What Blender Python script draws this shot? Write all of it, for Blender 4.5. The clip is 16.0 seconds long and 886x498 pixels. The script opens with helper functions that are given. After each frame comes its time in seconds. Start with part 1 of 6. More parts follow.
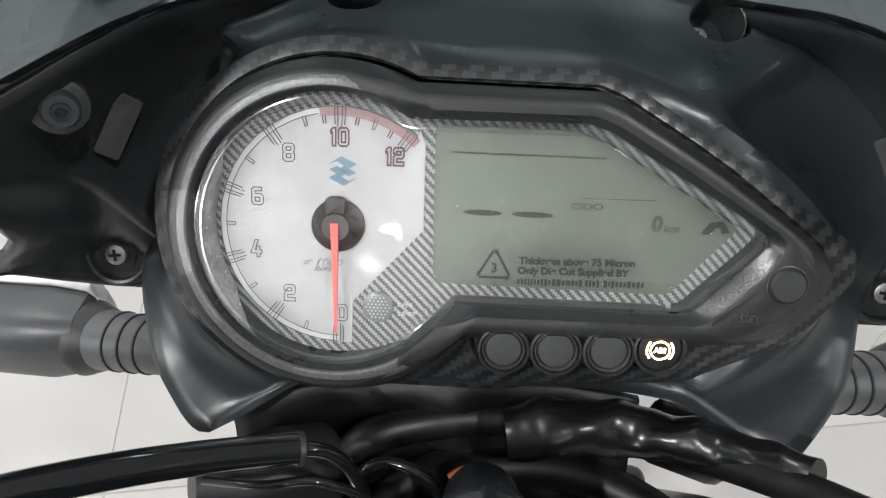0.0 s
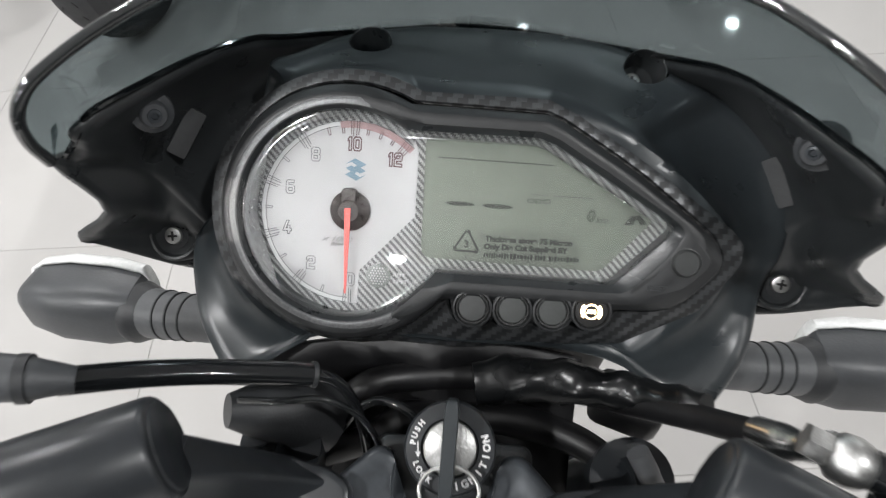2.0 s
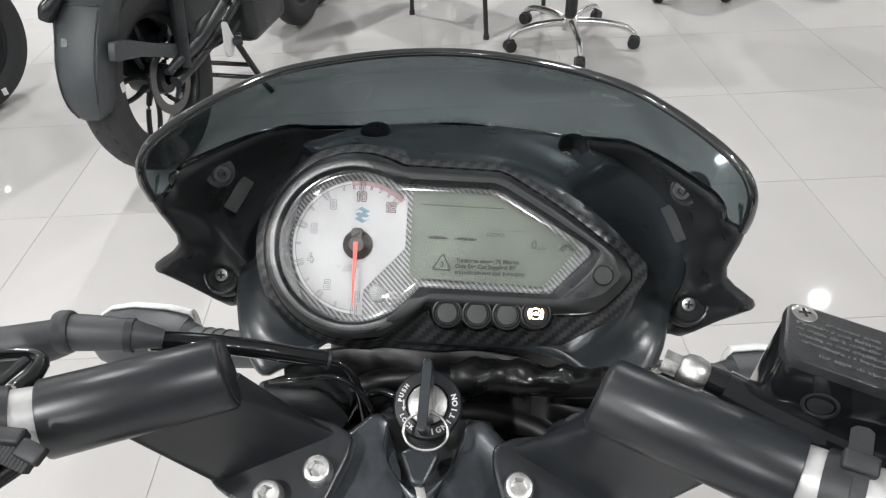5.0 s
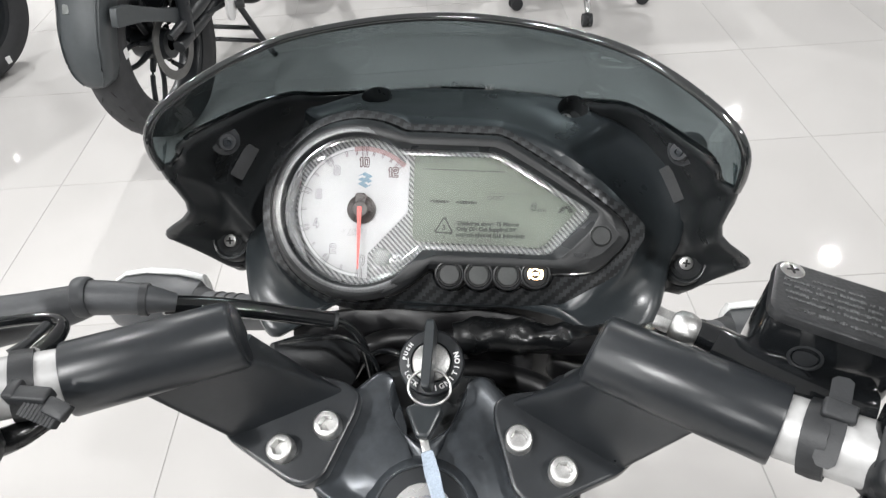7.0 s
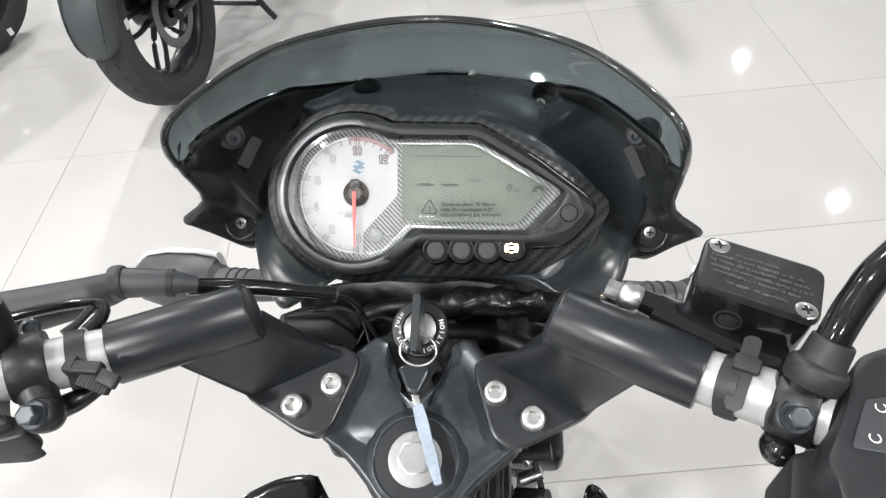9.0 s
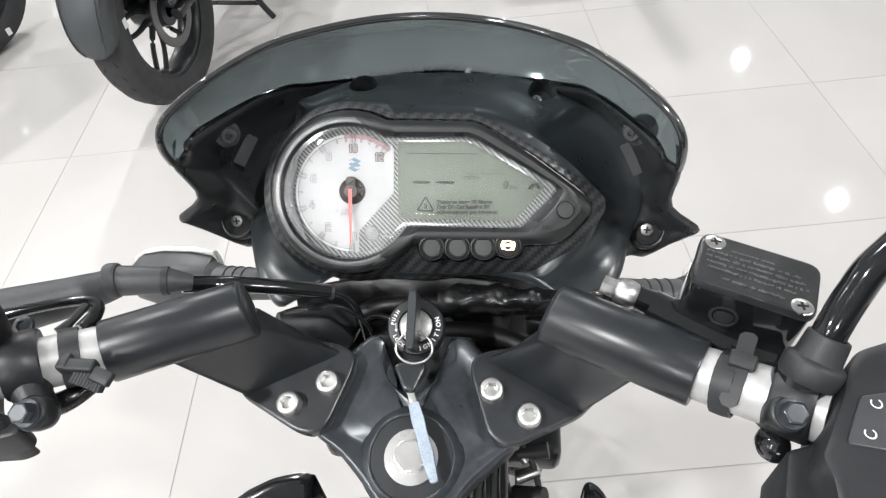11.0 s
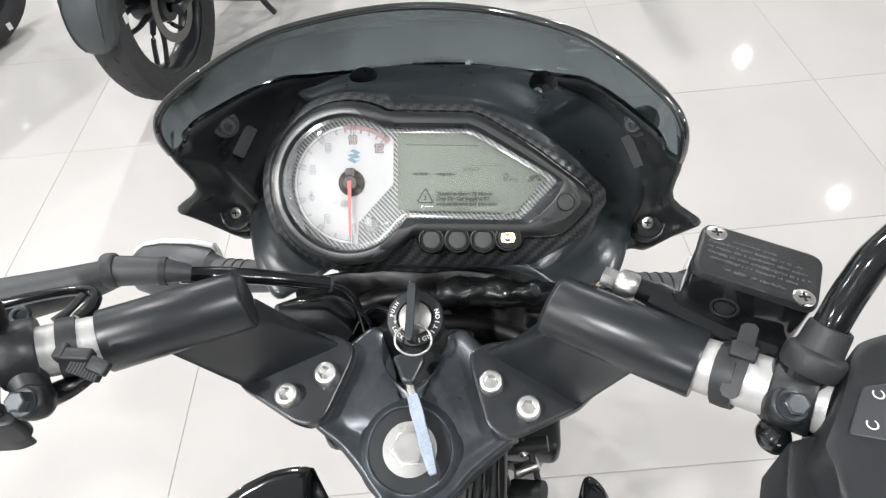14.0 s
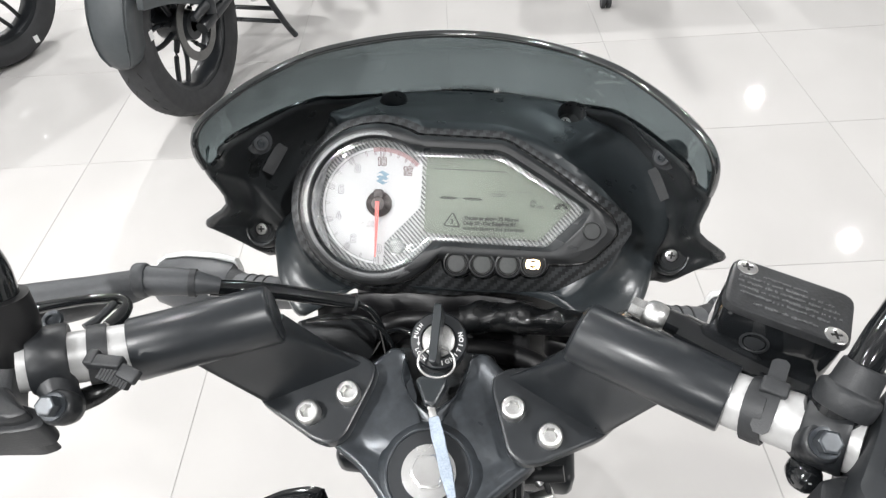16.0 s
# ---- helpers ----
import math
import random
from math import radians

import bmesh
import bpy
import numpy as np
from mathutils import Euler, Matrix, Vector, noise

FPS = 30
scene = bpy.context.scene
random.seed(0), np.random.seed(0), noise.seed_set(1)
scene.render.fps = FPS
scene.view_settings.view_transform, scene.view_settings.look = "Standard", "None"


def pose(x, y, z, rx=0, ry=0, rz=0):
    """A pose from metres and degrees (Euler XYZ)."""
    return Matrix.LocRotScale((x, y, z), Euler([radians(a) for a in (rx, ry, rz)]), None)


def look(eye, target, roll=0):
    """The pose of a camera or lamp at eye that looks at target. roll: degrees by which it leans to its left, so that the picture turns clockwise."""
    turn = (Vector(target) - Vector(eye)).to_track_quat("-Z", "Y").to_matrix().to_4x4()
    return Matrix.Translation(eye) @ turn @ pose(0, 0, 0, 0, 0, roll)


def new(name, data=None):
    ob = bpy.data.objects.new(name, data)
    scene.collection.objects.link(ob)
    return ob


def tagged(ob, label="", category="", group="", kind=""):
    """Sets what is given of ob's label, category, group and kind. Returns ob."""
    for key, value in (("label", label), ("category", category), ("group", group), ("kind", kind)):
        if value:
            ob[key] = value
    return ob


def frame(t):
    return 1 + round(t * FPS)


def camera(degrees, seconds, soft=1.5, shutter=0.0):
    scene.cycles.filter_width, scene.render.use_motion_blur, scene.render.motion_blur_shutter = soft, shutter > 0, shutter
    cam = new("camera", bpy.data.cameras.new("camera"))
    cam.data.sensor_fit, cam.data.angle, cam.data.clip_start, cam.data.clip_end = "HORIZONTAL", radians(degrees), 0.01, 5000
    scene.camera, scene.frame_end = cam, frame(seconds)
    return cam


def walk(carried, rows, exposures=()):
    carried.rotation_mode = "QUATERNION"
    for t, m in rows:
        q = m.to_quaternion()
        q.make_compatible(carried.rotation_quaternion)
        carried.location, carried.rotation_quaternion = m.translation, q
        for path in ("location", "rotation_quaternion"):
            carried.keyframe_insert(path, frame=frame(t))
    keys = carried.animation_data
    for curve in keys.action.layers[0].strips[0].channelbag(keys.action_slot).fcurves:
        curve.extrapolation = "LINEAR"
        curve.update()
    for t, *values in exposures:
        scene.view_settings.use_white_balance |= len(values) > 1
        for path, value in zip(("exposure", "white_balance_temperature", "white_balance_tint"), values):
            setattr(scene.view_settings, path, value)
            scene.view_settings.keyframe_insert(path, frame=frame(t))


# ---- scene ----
cam = camera(69.33, 16.0, soft=1.25, shutter=0.4)
PATH = [
    (0, (-0.0147, -0.3085, 1.1309), (0.0103, 0.2452, 0.2986), -2.65),
    (0.5, (-0.0099, -0.3024, 1.1336), (-0.0077, 0.2243, 0.2836), -5.07),
    (1, (-0.0148, -0.3076, 1.1298), (0.0096, 0.2428, 0.2953), -2.74),
    (1.5, (-0.0122, -0.3185, 1.1353), (0.0028, 0.2652, 0.3236), -2.20),
    (2, (-0.0093, -0.3654, 1.1673), (0.0094, 0.2485, 0.3782), -1.37),
    (2.5, (-0.0064, -0.4230, 1.1852), (0.0230, 0.2635, 0.4588), -0.47),
    (3, (0.0006, -0.4625, 1.1915), (0.0328, 0.2640, 0.5050), -1.43),
    (3.5, (0.0000, -0.4650, 1.1938), (0.0127, 0.2887, 0.5368), -1.81),
    (4, (-0.0002, -0.4656, 1.1968), (0.0133, 0.2976, 0.5508), -1.90),
    (6.5, (0.0023, -0.4707, 1.1992), (0.0194, 0.2890, 0.5491), -2.40),
    (7, (0.0038, -0.4735, 1.2040), (0.0030, 0.2510, 0.5148), -3.77),
    (7.5, (0.0067, -0.4776, 1.2148), (-0.0060, 0.2291, 0.5074), -5.07),
    (8, (0.0116, -0.4847, 1.2259), (-0.0067, 0.1964, 0.4939), -5.78),
    (8.5, (0.0179, -0.4967, 1.2452), (-0.0120, 0.1762, 0.5060), -7.18),
    (9, (0.0190, -0.4960, 1.2444), (-0.0016, 0.1788, 0.5067), -6.68),
    (11.5, (0.0212, -0.4965, 1.2420), (0.0010, 0.1774, 0.5035), -6.75),
    (12, (0.0205, -0.4965, 1.2407), (0.0001, 0.1768, 0.5016), -6.62),
    (12.5, (0.0180, -0.4963, 1.2390), (-0.0030, 0.1766, 0.4995), -6.36),
    (13, (0.0187, -0.4961, 1.2384), (0.0006, 0.1743, 0.4967), -6.32),
    (13.5, (0.0202, -0.4976, 1.2387), (-0.0026, 0.1727, 0.4969), -6.74),
    (14, (0.0213, -0.4976, 1.2389), (-0.0003, 0.1739, 0.4982), -6.66),
    (14.5, (0.0165, -0.4985, 1.2397), (-0.0033, 0.1831, 0.5082), -5.93),
    (15, (0.0131, -0.4991, 1.2398), (-0.0113, 0.2088, 0.5339), -4.94),
    (15.5, (0.0088, -0.4993, 1.2394), (-0.0095, 0.2174, 0.5423), -3.65),
    (16, (0.0096, -0.5000, 1.2404), (-0.0188, 0.2013, 0.5281), -4.61),
]
walk(cam, [(t, look(eye, target, roll)) for t, eye, target, roll in PATH],
     exposures=[(0, 0.02), (1.5, 0.02), (2.0, 0.00), (2.5, 0.35), (3.5, 0.35), (4, 0.15), (6.5, 0.00), (7.0, 0.28), (7.5, 0.31), (12.5, 0.37), (14.5, 0.35), (15, 0.40), (16, 0.45)])

# ---- light ----
world = bpy.data.worlds.new("showroom_world")
scene.world = world
world.use_nodes = True
world.node_tree.nodes["Background"].inputs[0].default_value = (0.9, 0.95, 1.0, 1)
world.node_tree.nodes["Background"].inputs[1].default_value = 0.25

CEILING = 3.1


# ---- materials ----
def mat(name, color, rough=0.5, metal=0.0, vary=0.08, scale=40.0, bump=0.0, bump_scale=200.0, coat=0.0, spec=0.5):
    """A procedural surface: two scales of colour change, roughness change and fine relief."""
    m = bpy.data.materials.new(name)
    m.use_nodes = True
    nt = m.node_tree
    b = nt.nodes["Principled BSDF"]
    b.inputs["Metallic"].default_value = metal
    b.inputs["Coat Weight"].default_value = coat
    b.inputs["Coat Roughness"].default_value = 0.08
    b.inputs["Specular IOR Level"].default_value = spec
    tc = nt.nodes.new("ShaderNodeTexCoord")
    n1 = nt.nodes.new("ShaderNodeTexNoise")
    n1.inputs["Scale"].default_value = scale
    n1.inputs["Detail"].default_value = 4
    n2 = nt.nodes.new("ShaderNodeTexNoise")
    n2.inputs["Scale"].default_value = scale * 9
    n2.inputs["Detail"].default_value = 3
    add = nt.nodes.new("ShaderNodeMath")
    add.operation = "ADD"
    ramp = nt.nodes.new("ShaderNodeMapRange")
    ramp.inputs["From Min"].default_value = 0.6
    ramp.inputs["From Max"].default_value = 1.4
    ramp.inputs["To Min"].default_value = 1 - vary
    ramp.inputs["To Max"].default_value = 1 + vary
    mul = nt.nodes.new("ShaderNodeVectorMath")
    mul.operation = "SCALE"
    mul.inputs[0].default_value = color
    for n in (n1, n2):
        nt.links.new(tc.outputs["Object"], n.inputs["Vector"])
    nt.links.new(n1.outputs["Fac"], add.inputs[0])
    nt.links.new(n2.outputs["Fac"], add.inputs[1])
    nt.links.new(add.outputs[0], ramp.inputs["Value"])
    nt.links.new(ramp.outputs[0], mul.inputs["Scale"])
    nt.links.new(mul.outputs[0], b.inputs["Base Color"])
    rr = nt.nodes.new("ShaderNodeMapRange")
    rr.inputs["From Min"].default_value = 0.3
    rr.inputs["From Max"].default_value = 0.7
    rr.inputs["To Min"].default_value = max(0.02, rough * 0.85)
    rr.inputs["To Max"].default_value = min(1.0, rough * 1.15)
    nt.links.new(n1.outputs["Fac"], rr.inputs["Value"])
    nt.links.new(rr.outputs[0], b.inputs["Roughness"])
    if bump:
        n3 = nt.nodes.new("ShaderNodeTexNoise")
        n3.inputs["Scale"].default_value = bump_scale
        n3.inputs["Detail"].default_value = 2
        nt.links.new(tc.outputs["Object"], n3.inputs["Vector"])
        bp = nt.nodes.new("ShaderNodeBump")
        bp.inputs["Strength"].default_value = bump
        bp.inputs["Distance"].default_value = 0.0006
        nt.links.new(n3.outputs["Fac"], bp.inputs["Height"])
        nt.links.new(bp.outputs[0], b.inputs["Normal"])
    return m


def glass(name, color, rough=0.02, ior=1.45):
    m = bpy.data.materials.new(name)
    m.use_nodes = True
    b = m.node_tree.nodes["Principled BSDF"]
    b.inputs["Base Color"].default_value = (*color, 1)
    b.inputs["Roughness"].default_value = rough
    b.inputs["Transmission Weight"].default_value = 1.0
    b.inputs["IOR"].default_value = ior
    return m


def smoked(name, color, gloss=0.035, rough=0.03):
    """Thin tinted sheet: light passes straight through and is dyed at each face, with a clear gloss on top."""
    m = bpy.data.materials.new(name)
    m.use_nodes = True
    nt = m.node_tree
    nt.nodes.remove(nt.nodes["Principled BSDF"])
    tr = nt.nodes.new("ShaderNodeBsdfTransparent")
    tr.inputs["Color"].default_value = (*color, 1)
    gl = nt.nodes.new("ShaderNodeBsdfGlossy")
    gl.inputs["Roughness"].default_value = rough
    lw = nt.nodes.new("ShaderNodeLayerWeight")
    lw.inputs["Blend"].default_value = 0.5
    po = nt.nodes.new("ShaderNodeMath")
    po.operation, po.inputs[1].default_value = "POWER", 4.0
    fr = nt.nodes.new("ShaderNodeMath")
    fr.operation, fr.inputs[1].default_value, fr.inputs[2].default_value = "MULTIPLY_ADD", 0.5, gloss
    nt.links.new(lw.outputs["Facing"], po.inputs[0])
    nt.links.new(po.outputs[0], fr.inputs[0])
    mix = nt.nodes.new("ShaderNodeMixShader")
    nt.links.new(fr.outputs[0], mix.inputs[0])
    nt.links.new(tr.outputs[0], mix.inputs[1])
    nt.links.new(gl.outputs[0], mix.inputs[2])
    nt.links.new(mix.outputs[0], nt.nodes["Material Output"].inputs["Surface"])
    return m


def glow(name, color, strength):
    m = bpy.data.materials.new(name)
    m.use_nodes = True
    b = m.node_tree.nodes["Principled BSDF"]
    b.inputs["Base Color"].default_value = (*color, 1)
    b.inputs["Emission Color"].default_value = (*color, 1)
    b.inputs["Emission Strength"].default_value = strength
    return m


def carbon(name, dark, light, cell, sheen=0.0, lean=False, strands=0.45):
    """Woven twill look: offset little blocks that step by one per row."""
    m = bpy.data.materials.new(name)
    m.use_nodes = True
    nt = m.node_tree
    b = nt.nodes["Principled BSDF"]
    b.inputs["Roughness"].default_value = 0.35
    tc = nt.nodes.new("ShaderNodeTexCoord")
    sep = nt.nodes.new("ShaderNodeSeparateXYZ")
    nt.links.new(tc.outputs["Object"], sep.inputs[0])

    def math_node(op, a, bb=None, c=None):
        n = nt.nodes.new("ShaderNodeMath")
        n.operation = op
        for k, v in enumerate((a, bb, c)):
            if v is None:
                continue
            if isinstance(v, (int, float)):
                n.inputs[k].default_value = v
            else:
                nt.links.new(v, n.inputs[k])
        return n.outputs[0]

    cu = math_node("FLOOR", math_node("DIVIDE", sep.outputs[0], cell))
    cv = math_node("FLOOR", math_node("DIVIDE", sep.outputs[1], cell))
    k = math_node("FLOORED_MODULO", math_node("SUBTRACT", cu, cv) if lean else math_node("ADD", cu, cv), 4.0)
    f = math_node("LESS_THAN", k, 1.5)
    fine = nt.nodes.new("ShaderNodeTexNoise")
    fine.inputs["Scale"].default_value = 900
    nt.links.new(tc.outputs["Object"], fine.inputs["Vector"])
    thread = math_node("LESS_THAN", math_node("FRACT", math_node("DIVIDE", math_node("ADD", sep.outputs[0], math_node("MULTIPLY", sep.outputs[1], 0.25)), cell * 0.42)), 0.62)
    g = math_node("MULTIPLY", f, math_node("MULTIPLY", math_node("ADD", fine.outputs["Fac"], 0.4), math_node("ADD", math_node("MULTIPLY", thread, strands), 1.05 - strands)))
    mix = nt.nodes.new("ShaderNodeMix")
    mix.data_type = "RGBA"
    mix.inputs["A"].default_value = (*dark, 1)
    mix.inputs["B"].default_value = (*light, 1)
    nt.links.new(g, mix.inputs["Factor"])
    nt.links.new(mix.outputs["Result"], b.inputs["Base Color"])
    nt.links.new(math_node("MULTIPLY", f, sheen), b.inputs["Metallic"])
    ro = math_node("SUBTRACT", 0.5, math_node("MULTIPLY", f, 0.16))
    nt.links.new(ro, b.inputs["Roughness"])
    bp = nt.nodes.new("ShaderNodeBump")
    bp.inputs["Strength"].default_value = 0.25
    bp.inputs["Distance"].default_value = 0.0004
    nt.links.new(f, bp.inputs["Height"])
    nt.links.new(bp.outputs[0], b.inputs["Normal"])
    return m


MATTE = mat("matte_black_plastic", (0.0205, 0.0250, 0.0278), 0.31, vary=0.14, bump=0.06, bump_scale=1500)
GLOSS = mat("gloss_black_paint", (0.008, 0.009, 0.010), 0.10, vary=0.1, coat=0.5)
RIM = mat("polished_screen_rim", (0.020, 0.022, 0.023), 0.07, vary=0.3, scale=60, coat=1.0, bump=0.15, bump_scale=160, spec=0.8)
FAIRING_BLACK = mat("semi_gloss_black_plastic", (0.024, 0.0265, 0.028), 0.3, vary=0.14, bump=0.07, bump_scale=1100)
BEZEL = mat("textured_bezel_plastic", (0.0185, 0.0195, 0.0205), 0.44, vary=0.2, scale=180, bump=0.10, bump_scale=900)
# speckled bezel plastic with its glare put into a paler, metallic colour
GLARE_RING = mat("speckled_glare_plastic", (0.155, 0.158, 0.161), 0.38, metal=0.55, vary=0.4, scale=900, bump=0.25, bump_scale=1500)
RUBBER = mat("dark_rubber", (0.020, 0.0215, 0.0235), 0.5, vary=0.15, bump=0.2, bump_scale=900)
COVER = mat("slate_rubber_cover", (0.046, 0.049, 0.053), 0.5, vary=0.14, bump=0.2, bump_scale=700)
GREY_PLASTIC = mat("grey_indicator_plastic", (0.050, 0.053, 0.057), 0.42, vary=0.08, bump=0.15, bump_scale=700)
PERCH = mat("cast_black_perch", (0.0125, 0.014, 0.016), 0.42, vary=0.3, scale=60, bump=0.45, bump_scale=160)
HOUSING_GREY = mat("satin_grey_housing", (0.019, 0.0212, 0.0235), 0.45, vary=0.12, bump=0.1, bump_scale=700)
SATIN = mat("satin_black_casting", (0.0175, 0.0200, 0.0228), 0.32, vary=0.15, scale=30, bump=0.04, bump_scale=900)
CLAMP = mat("dark_cast_clamp", (0.043, 0.049, 0.0555), 0.31, metal=0.3, vary=0.35, scale=25, bump=0.5, bump_scale=42)
NUT = mat("polished_nut", (0.90, 0.90, 0.89), 0.25, metal=1.0, vary=0.05, scale=60, bump=0.1, bump_scale=120)
ZINC = mat("dull_zinc", (0.60, 0.60, 0.59), 0.40, metal=1.0, vary=0.25, scale=200, bump=0.15, bump_scale=1200)
CHROME = mat("bright_zinc", (0.78, 0.78, 0.77), 0.22, metal=1.0, vary=0.1, scale=120)
STEEL = mat("brushed_steel", (0.5, 0.5, 0.49), 0.36, metal=1.0, vary=0.2, scale=200)
WHITE_TUBE = mat("silver_white_tube", (0.47, 0.47, 0.468), 0.38, metal=0.25, vary=0.1, bump=0.1, bump_scale=300)
DARK = mat("dark_void", (0.006, 0.006, 0.006), 0.6)
HOSE = mat("black_hose", (0.0045, 0.0045, 0.0052), 0.46, vary=0.25, bump=0.6, bump_scale=55)
WRAP = mat("black_plastic_wrap", (0.0045, 0.005, 0.0055), 0.27, vary=0.2, bump=0.5, bump_scale=40)
DIAL_WHITE = mat("white_dial_print", (0.275, 0.278, 0.281), 0.45, vary=0.05, scale=25)
INK_GREY = mat("grey_ink", (0.048, 0.05, 0.053), 0.5, vary=0.05)
INK_SOFT = mat("soft_grey_ink", (0.13, 0.132, 0.135), 0.5, vary=0.05)
LENS_WALL = mat("clear_lens_side", (0.20, 0.205, 0.21), 0.10, metal=0.35, vary=0.5, scale=160, bump=0.9, bump_scale=420, coat=1.0)
INK_RED = mat("dark_red_ink", (0.062, 0.030, 0.033), 0.5, vary=0.1)
RED_BAND = mat("pale_red_band", (0.225, 0.142, 0.146), 0.5, vary=0.1)
INK_PALE = mat("pale_grey_ink", (0.36, 0.365, 0.37), 0.5, vary=0.04)
INK_WHITE = mat("white_print", (0.75, 0.75, 0.75), 0.5, vary=0.05)
INK_BLUE = mat("blue_print", (0.085, 0.145, 0.19), 0.5, vary=0.08)
FOAM = mat("dark_foam", (0.023, 0.0245, 0.026), 0.6, vary=0.2, bump=0.3, bump_scale=800)
LCD = mat("lcd_grey_green", (0.092, 0.105, 0.090), 0.36, metal=0.45, vary=0.04, scale=30)
LCD_INK = mat("lcd_dark_segment", (0.009, 0.011, 0.009), 0.4)
LCD_FAINT = mat("lcd_faint_segment", (0.066, 0.075, 0.064), 0.4)
LCD_PALE = mat("lcd_pale_segment", (0.025, 0.030, 0.024), 0.4)
FILM_INK = mat("film_black_print", (0.02, 0.02, 0.02), 0.5)
NEEDLE = mat("red_needle", (0.46, 0.065, 0.055), 0.4)
HUB = mat("dark_brown_hub", (0.030, 0.025, 0.024), 0.3, vary=0.3, scale=300, bump=0.3, bump_scale=1500)
CARBON_FINE = carbon("fine_carbon_print", (0.055, 0.057, 0.058), (0.27, 0.28, 0.28), 0.00078)
CARBON_WIDE = carbon("coarse_carbon_print", (0.0105, 0.0115, 0.0125), (0.062, 0.065, 0.068), 0.0021, 0.35, True, 0.15)
LENS = glass("clear_lens", (1, 1, 1), ior=1.32)
FILM = glass("thin_clear_film", (0.985, 0.985, 0.97), 0.0, 1.12)
TAPE = glass("frosted_tape", (0.97, 0.965, 0.95), 0.10)
LENS_EDGE = smoked("clear_lens_bevel", (0.88, 0.89, 0.89), 0.16, 0.09)
TINT = smoked("smoked_screen", (0.450, 0.492, 0.502))
LAMP_OFF = mat("unlit_lamp_grey", (0.13, 0.14, 0.135), 0.3, vary=0.1)
LAMP_DARK = mat("dark_smoked_lamp", (0.036, 0.038, 0.038), 0.42, vary=0.2)
LAMP_CLEAR = mat("unlit_clear_lamp", (0.040, 0.043, 0.042), 0.42, vary=0.2, scale=90)
LAMP_RIM = mat("glossy_lamp_rim", (0.05, 0.05, 0.05), 0.10, vary=0.2, coat=1.0)
BARREL = mat("worn_lock_steel", (0.27, 0.27, 0.265), 0.38, metal=1.0, vary=0.3, scale=180, bump=0.2, bump_scale=900)
SLATE_PLASTIC = mat("slate_grey_rubber", (0.068, 0.071, 0.075), 0.45, vary=0.1, bump=0.15, bump_scale=900)
LAMP_ON = glow("lit_amber_lamp", (1.0, 0.66, 0.36), 13.0)
INDICATOR_LENS = mat("milky_clear_lens", (0.85, 0.86, 0.85), 0.12, vary=0.15, scale=300, bump=0.5, bump_scale=500)
BLUE_SLEEVE = mat("pale_blue_key_sleeve", (0.37, 0.43, 0.51), 0.16, vary=0.3, scale=140, bump=0.9, bump_scale=240)
ORANGE = mat("orange_wire", (0.3, 0.07, 0.015), 0.5)
GREY_PAINT = mat("matt_grey_paint", (0.050, 0.057, 0.061), 0.42, vary=0.12, scale=8)
TYRE = mat("tyre_rubber", (0.029, 0.030, 0.032), 0.7, vary=0.2, bump=0.4, bump_scale=300)
DISC = mat("dark_brake_steel", (0.20, 0.20, 0.197), 0.42, metal=1.0, vary=0.25, scale=90)
WALL_WHITE = mat("white_wall_paint", (0.66, 0.66, 0.65), 0.6, vary=0.03, scale=3)
# dark colour for the unseen rear wall, so glossy parts reflect little there
WALL_DIM = mat("dim_reflection_wall", (0.08, 0.08, 0.078), 0.6, vary=0.05, scale=3)
CEILING_PAINT = mat("pale_grey_ceiling_paint", (0.47, 0.475, 0.485), 0.7, vary=0.04, scale=2)


# ---- mesh helpers ----
def mesh_object(name, bm, material, parent=None, label="", smooth=True, m=None):
    me = bpy.data.meshes.new(name)
    bmesh.ops.recalc_face_normals(bm, faces=bm.faces)
    bm.to_mesh(me)
    bm.free()
    me.materials.append(material)
    if smooth:
        me.polygons.foreach_set("use_smooth", [True] * len(me.polygons))
        me.set_sharp_from_angle(angle=radians(38))
    ob = new(name, me)
    if parent:
        ob.parent = parent
    if m is not None:
        ob.matrix_local = m
    if label:
        tagged(ob, label)
    return ob


def part(name, bm, material, parent, label="", smooth=True, m=None):
    return mesh_object(name, bm, material, parent, label, smooth, m)


def mm(*p):
    return Vector(p) / 1000.0


def loft(loops, closed=True, cap_first=False, cap_last=False):
    """Skin between loops of the same number of points."""
    bm = bmesh.new()
    rows = [[bm.verts.new(p) for p in lp] for lp in loops]
    n = len(rows[0])
    for a, b in zip(rows, rows[1:]):
        for i in range(n if closed else n - 1):
            j = (i + 1) % n
            bm.faces.new((a[i], a[j], b[j], b[i]))
    if cap_first:
        bm.faces.new(rows[0])
    if cap_last:
        bm.faces.new(rows[-1])
    return bm


def prism(outline, z0, z1, bevel=0.0):
    """A flat plate with the outline (x, y) in mm between heights z0 and z1 in mm; its top edge is rounded."""
    c = Vector((sum(p[0] for p in outline) / len(outline), sum(p[1] for p in outline) / len(outline)))

    def ring(z, inset):
        out = []
        for p in outline:
            v = Vector(p[:2])
            d = c - v
            out.append(mm(*(v + d.normalized() * inset), z))
        return out

    loops = [ring(z0, 0)]
    if bevel:
        loops += [ring(z1 - bevel, 0), ring(z1 - bevel * 0.3, bevel * 0.3), ring(z1, bevel), ring(z1, bevel * 1.6)]
    else:
        loops += [ring(z1, 0)]
    return loft(loops, cap_first=True, cap_last=True)


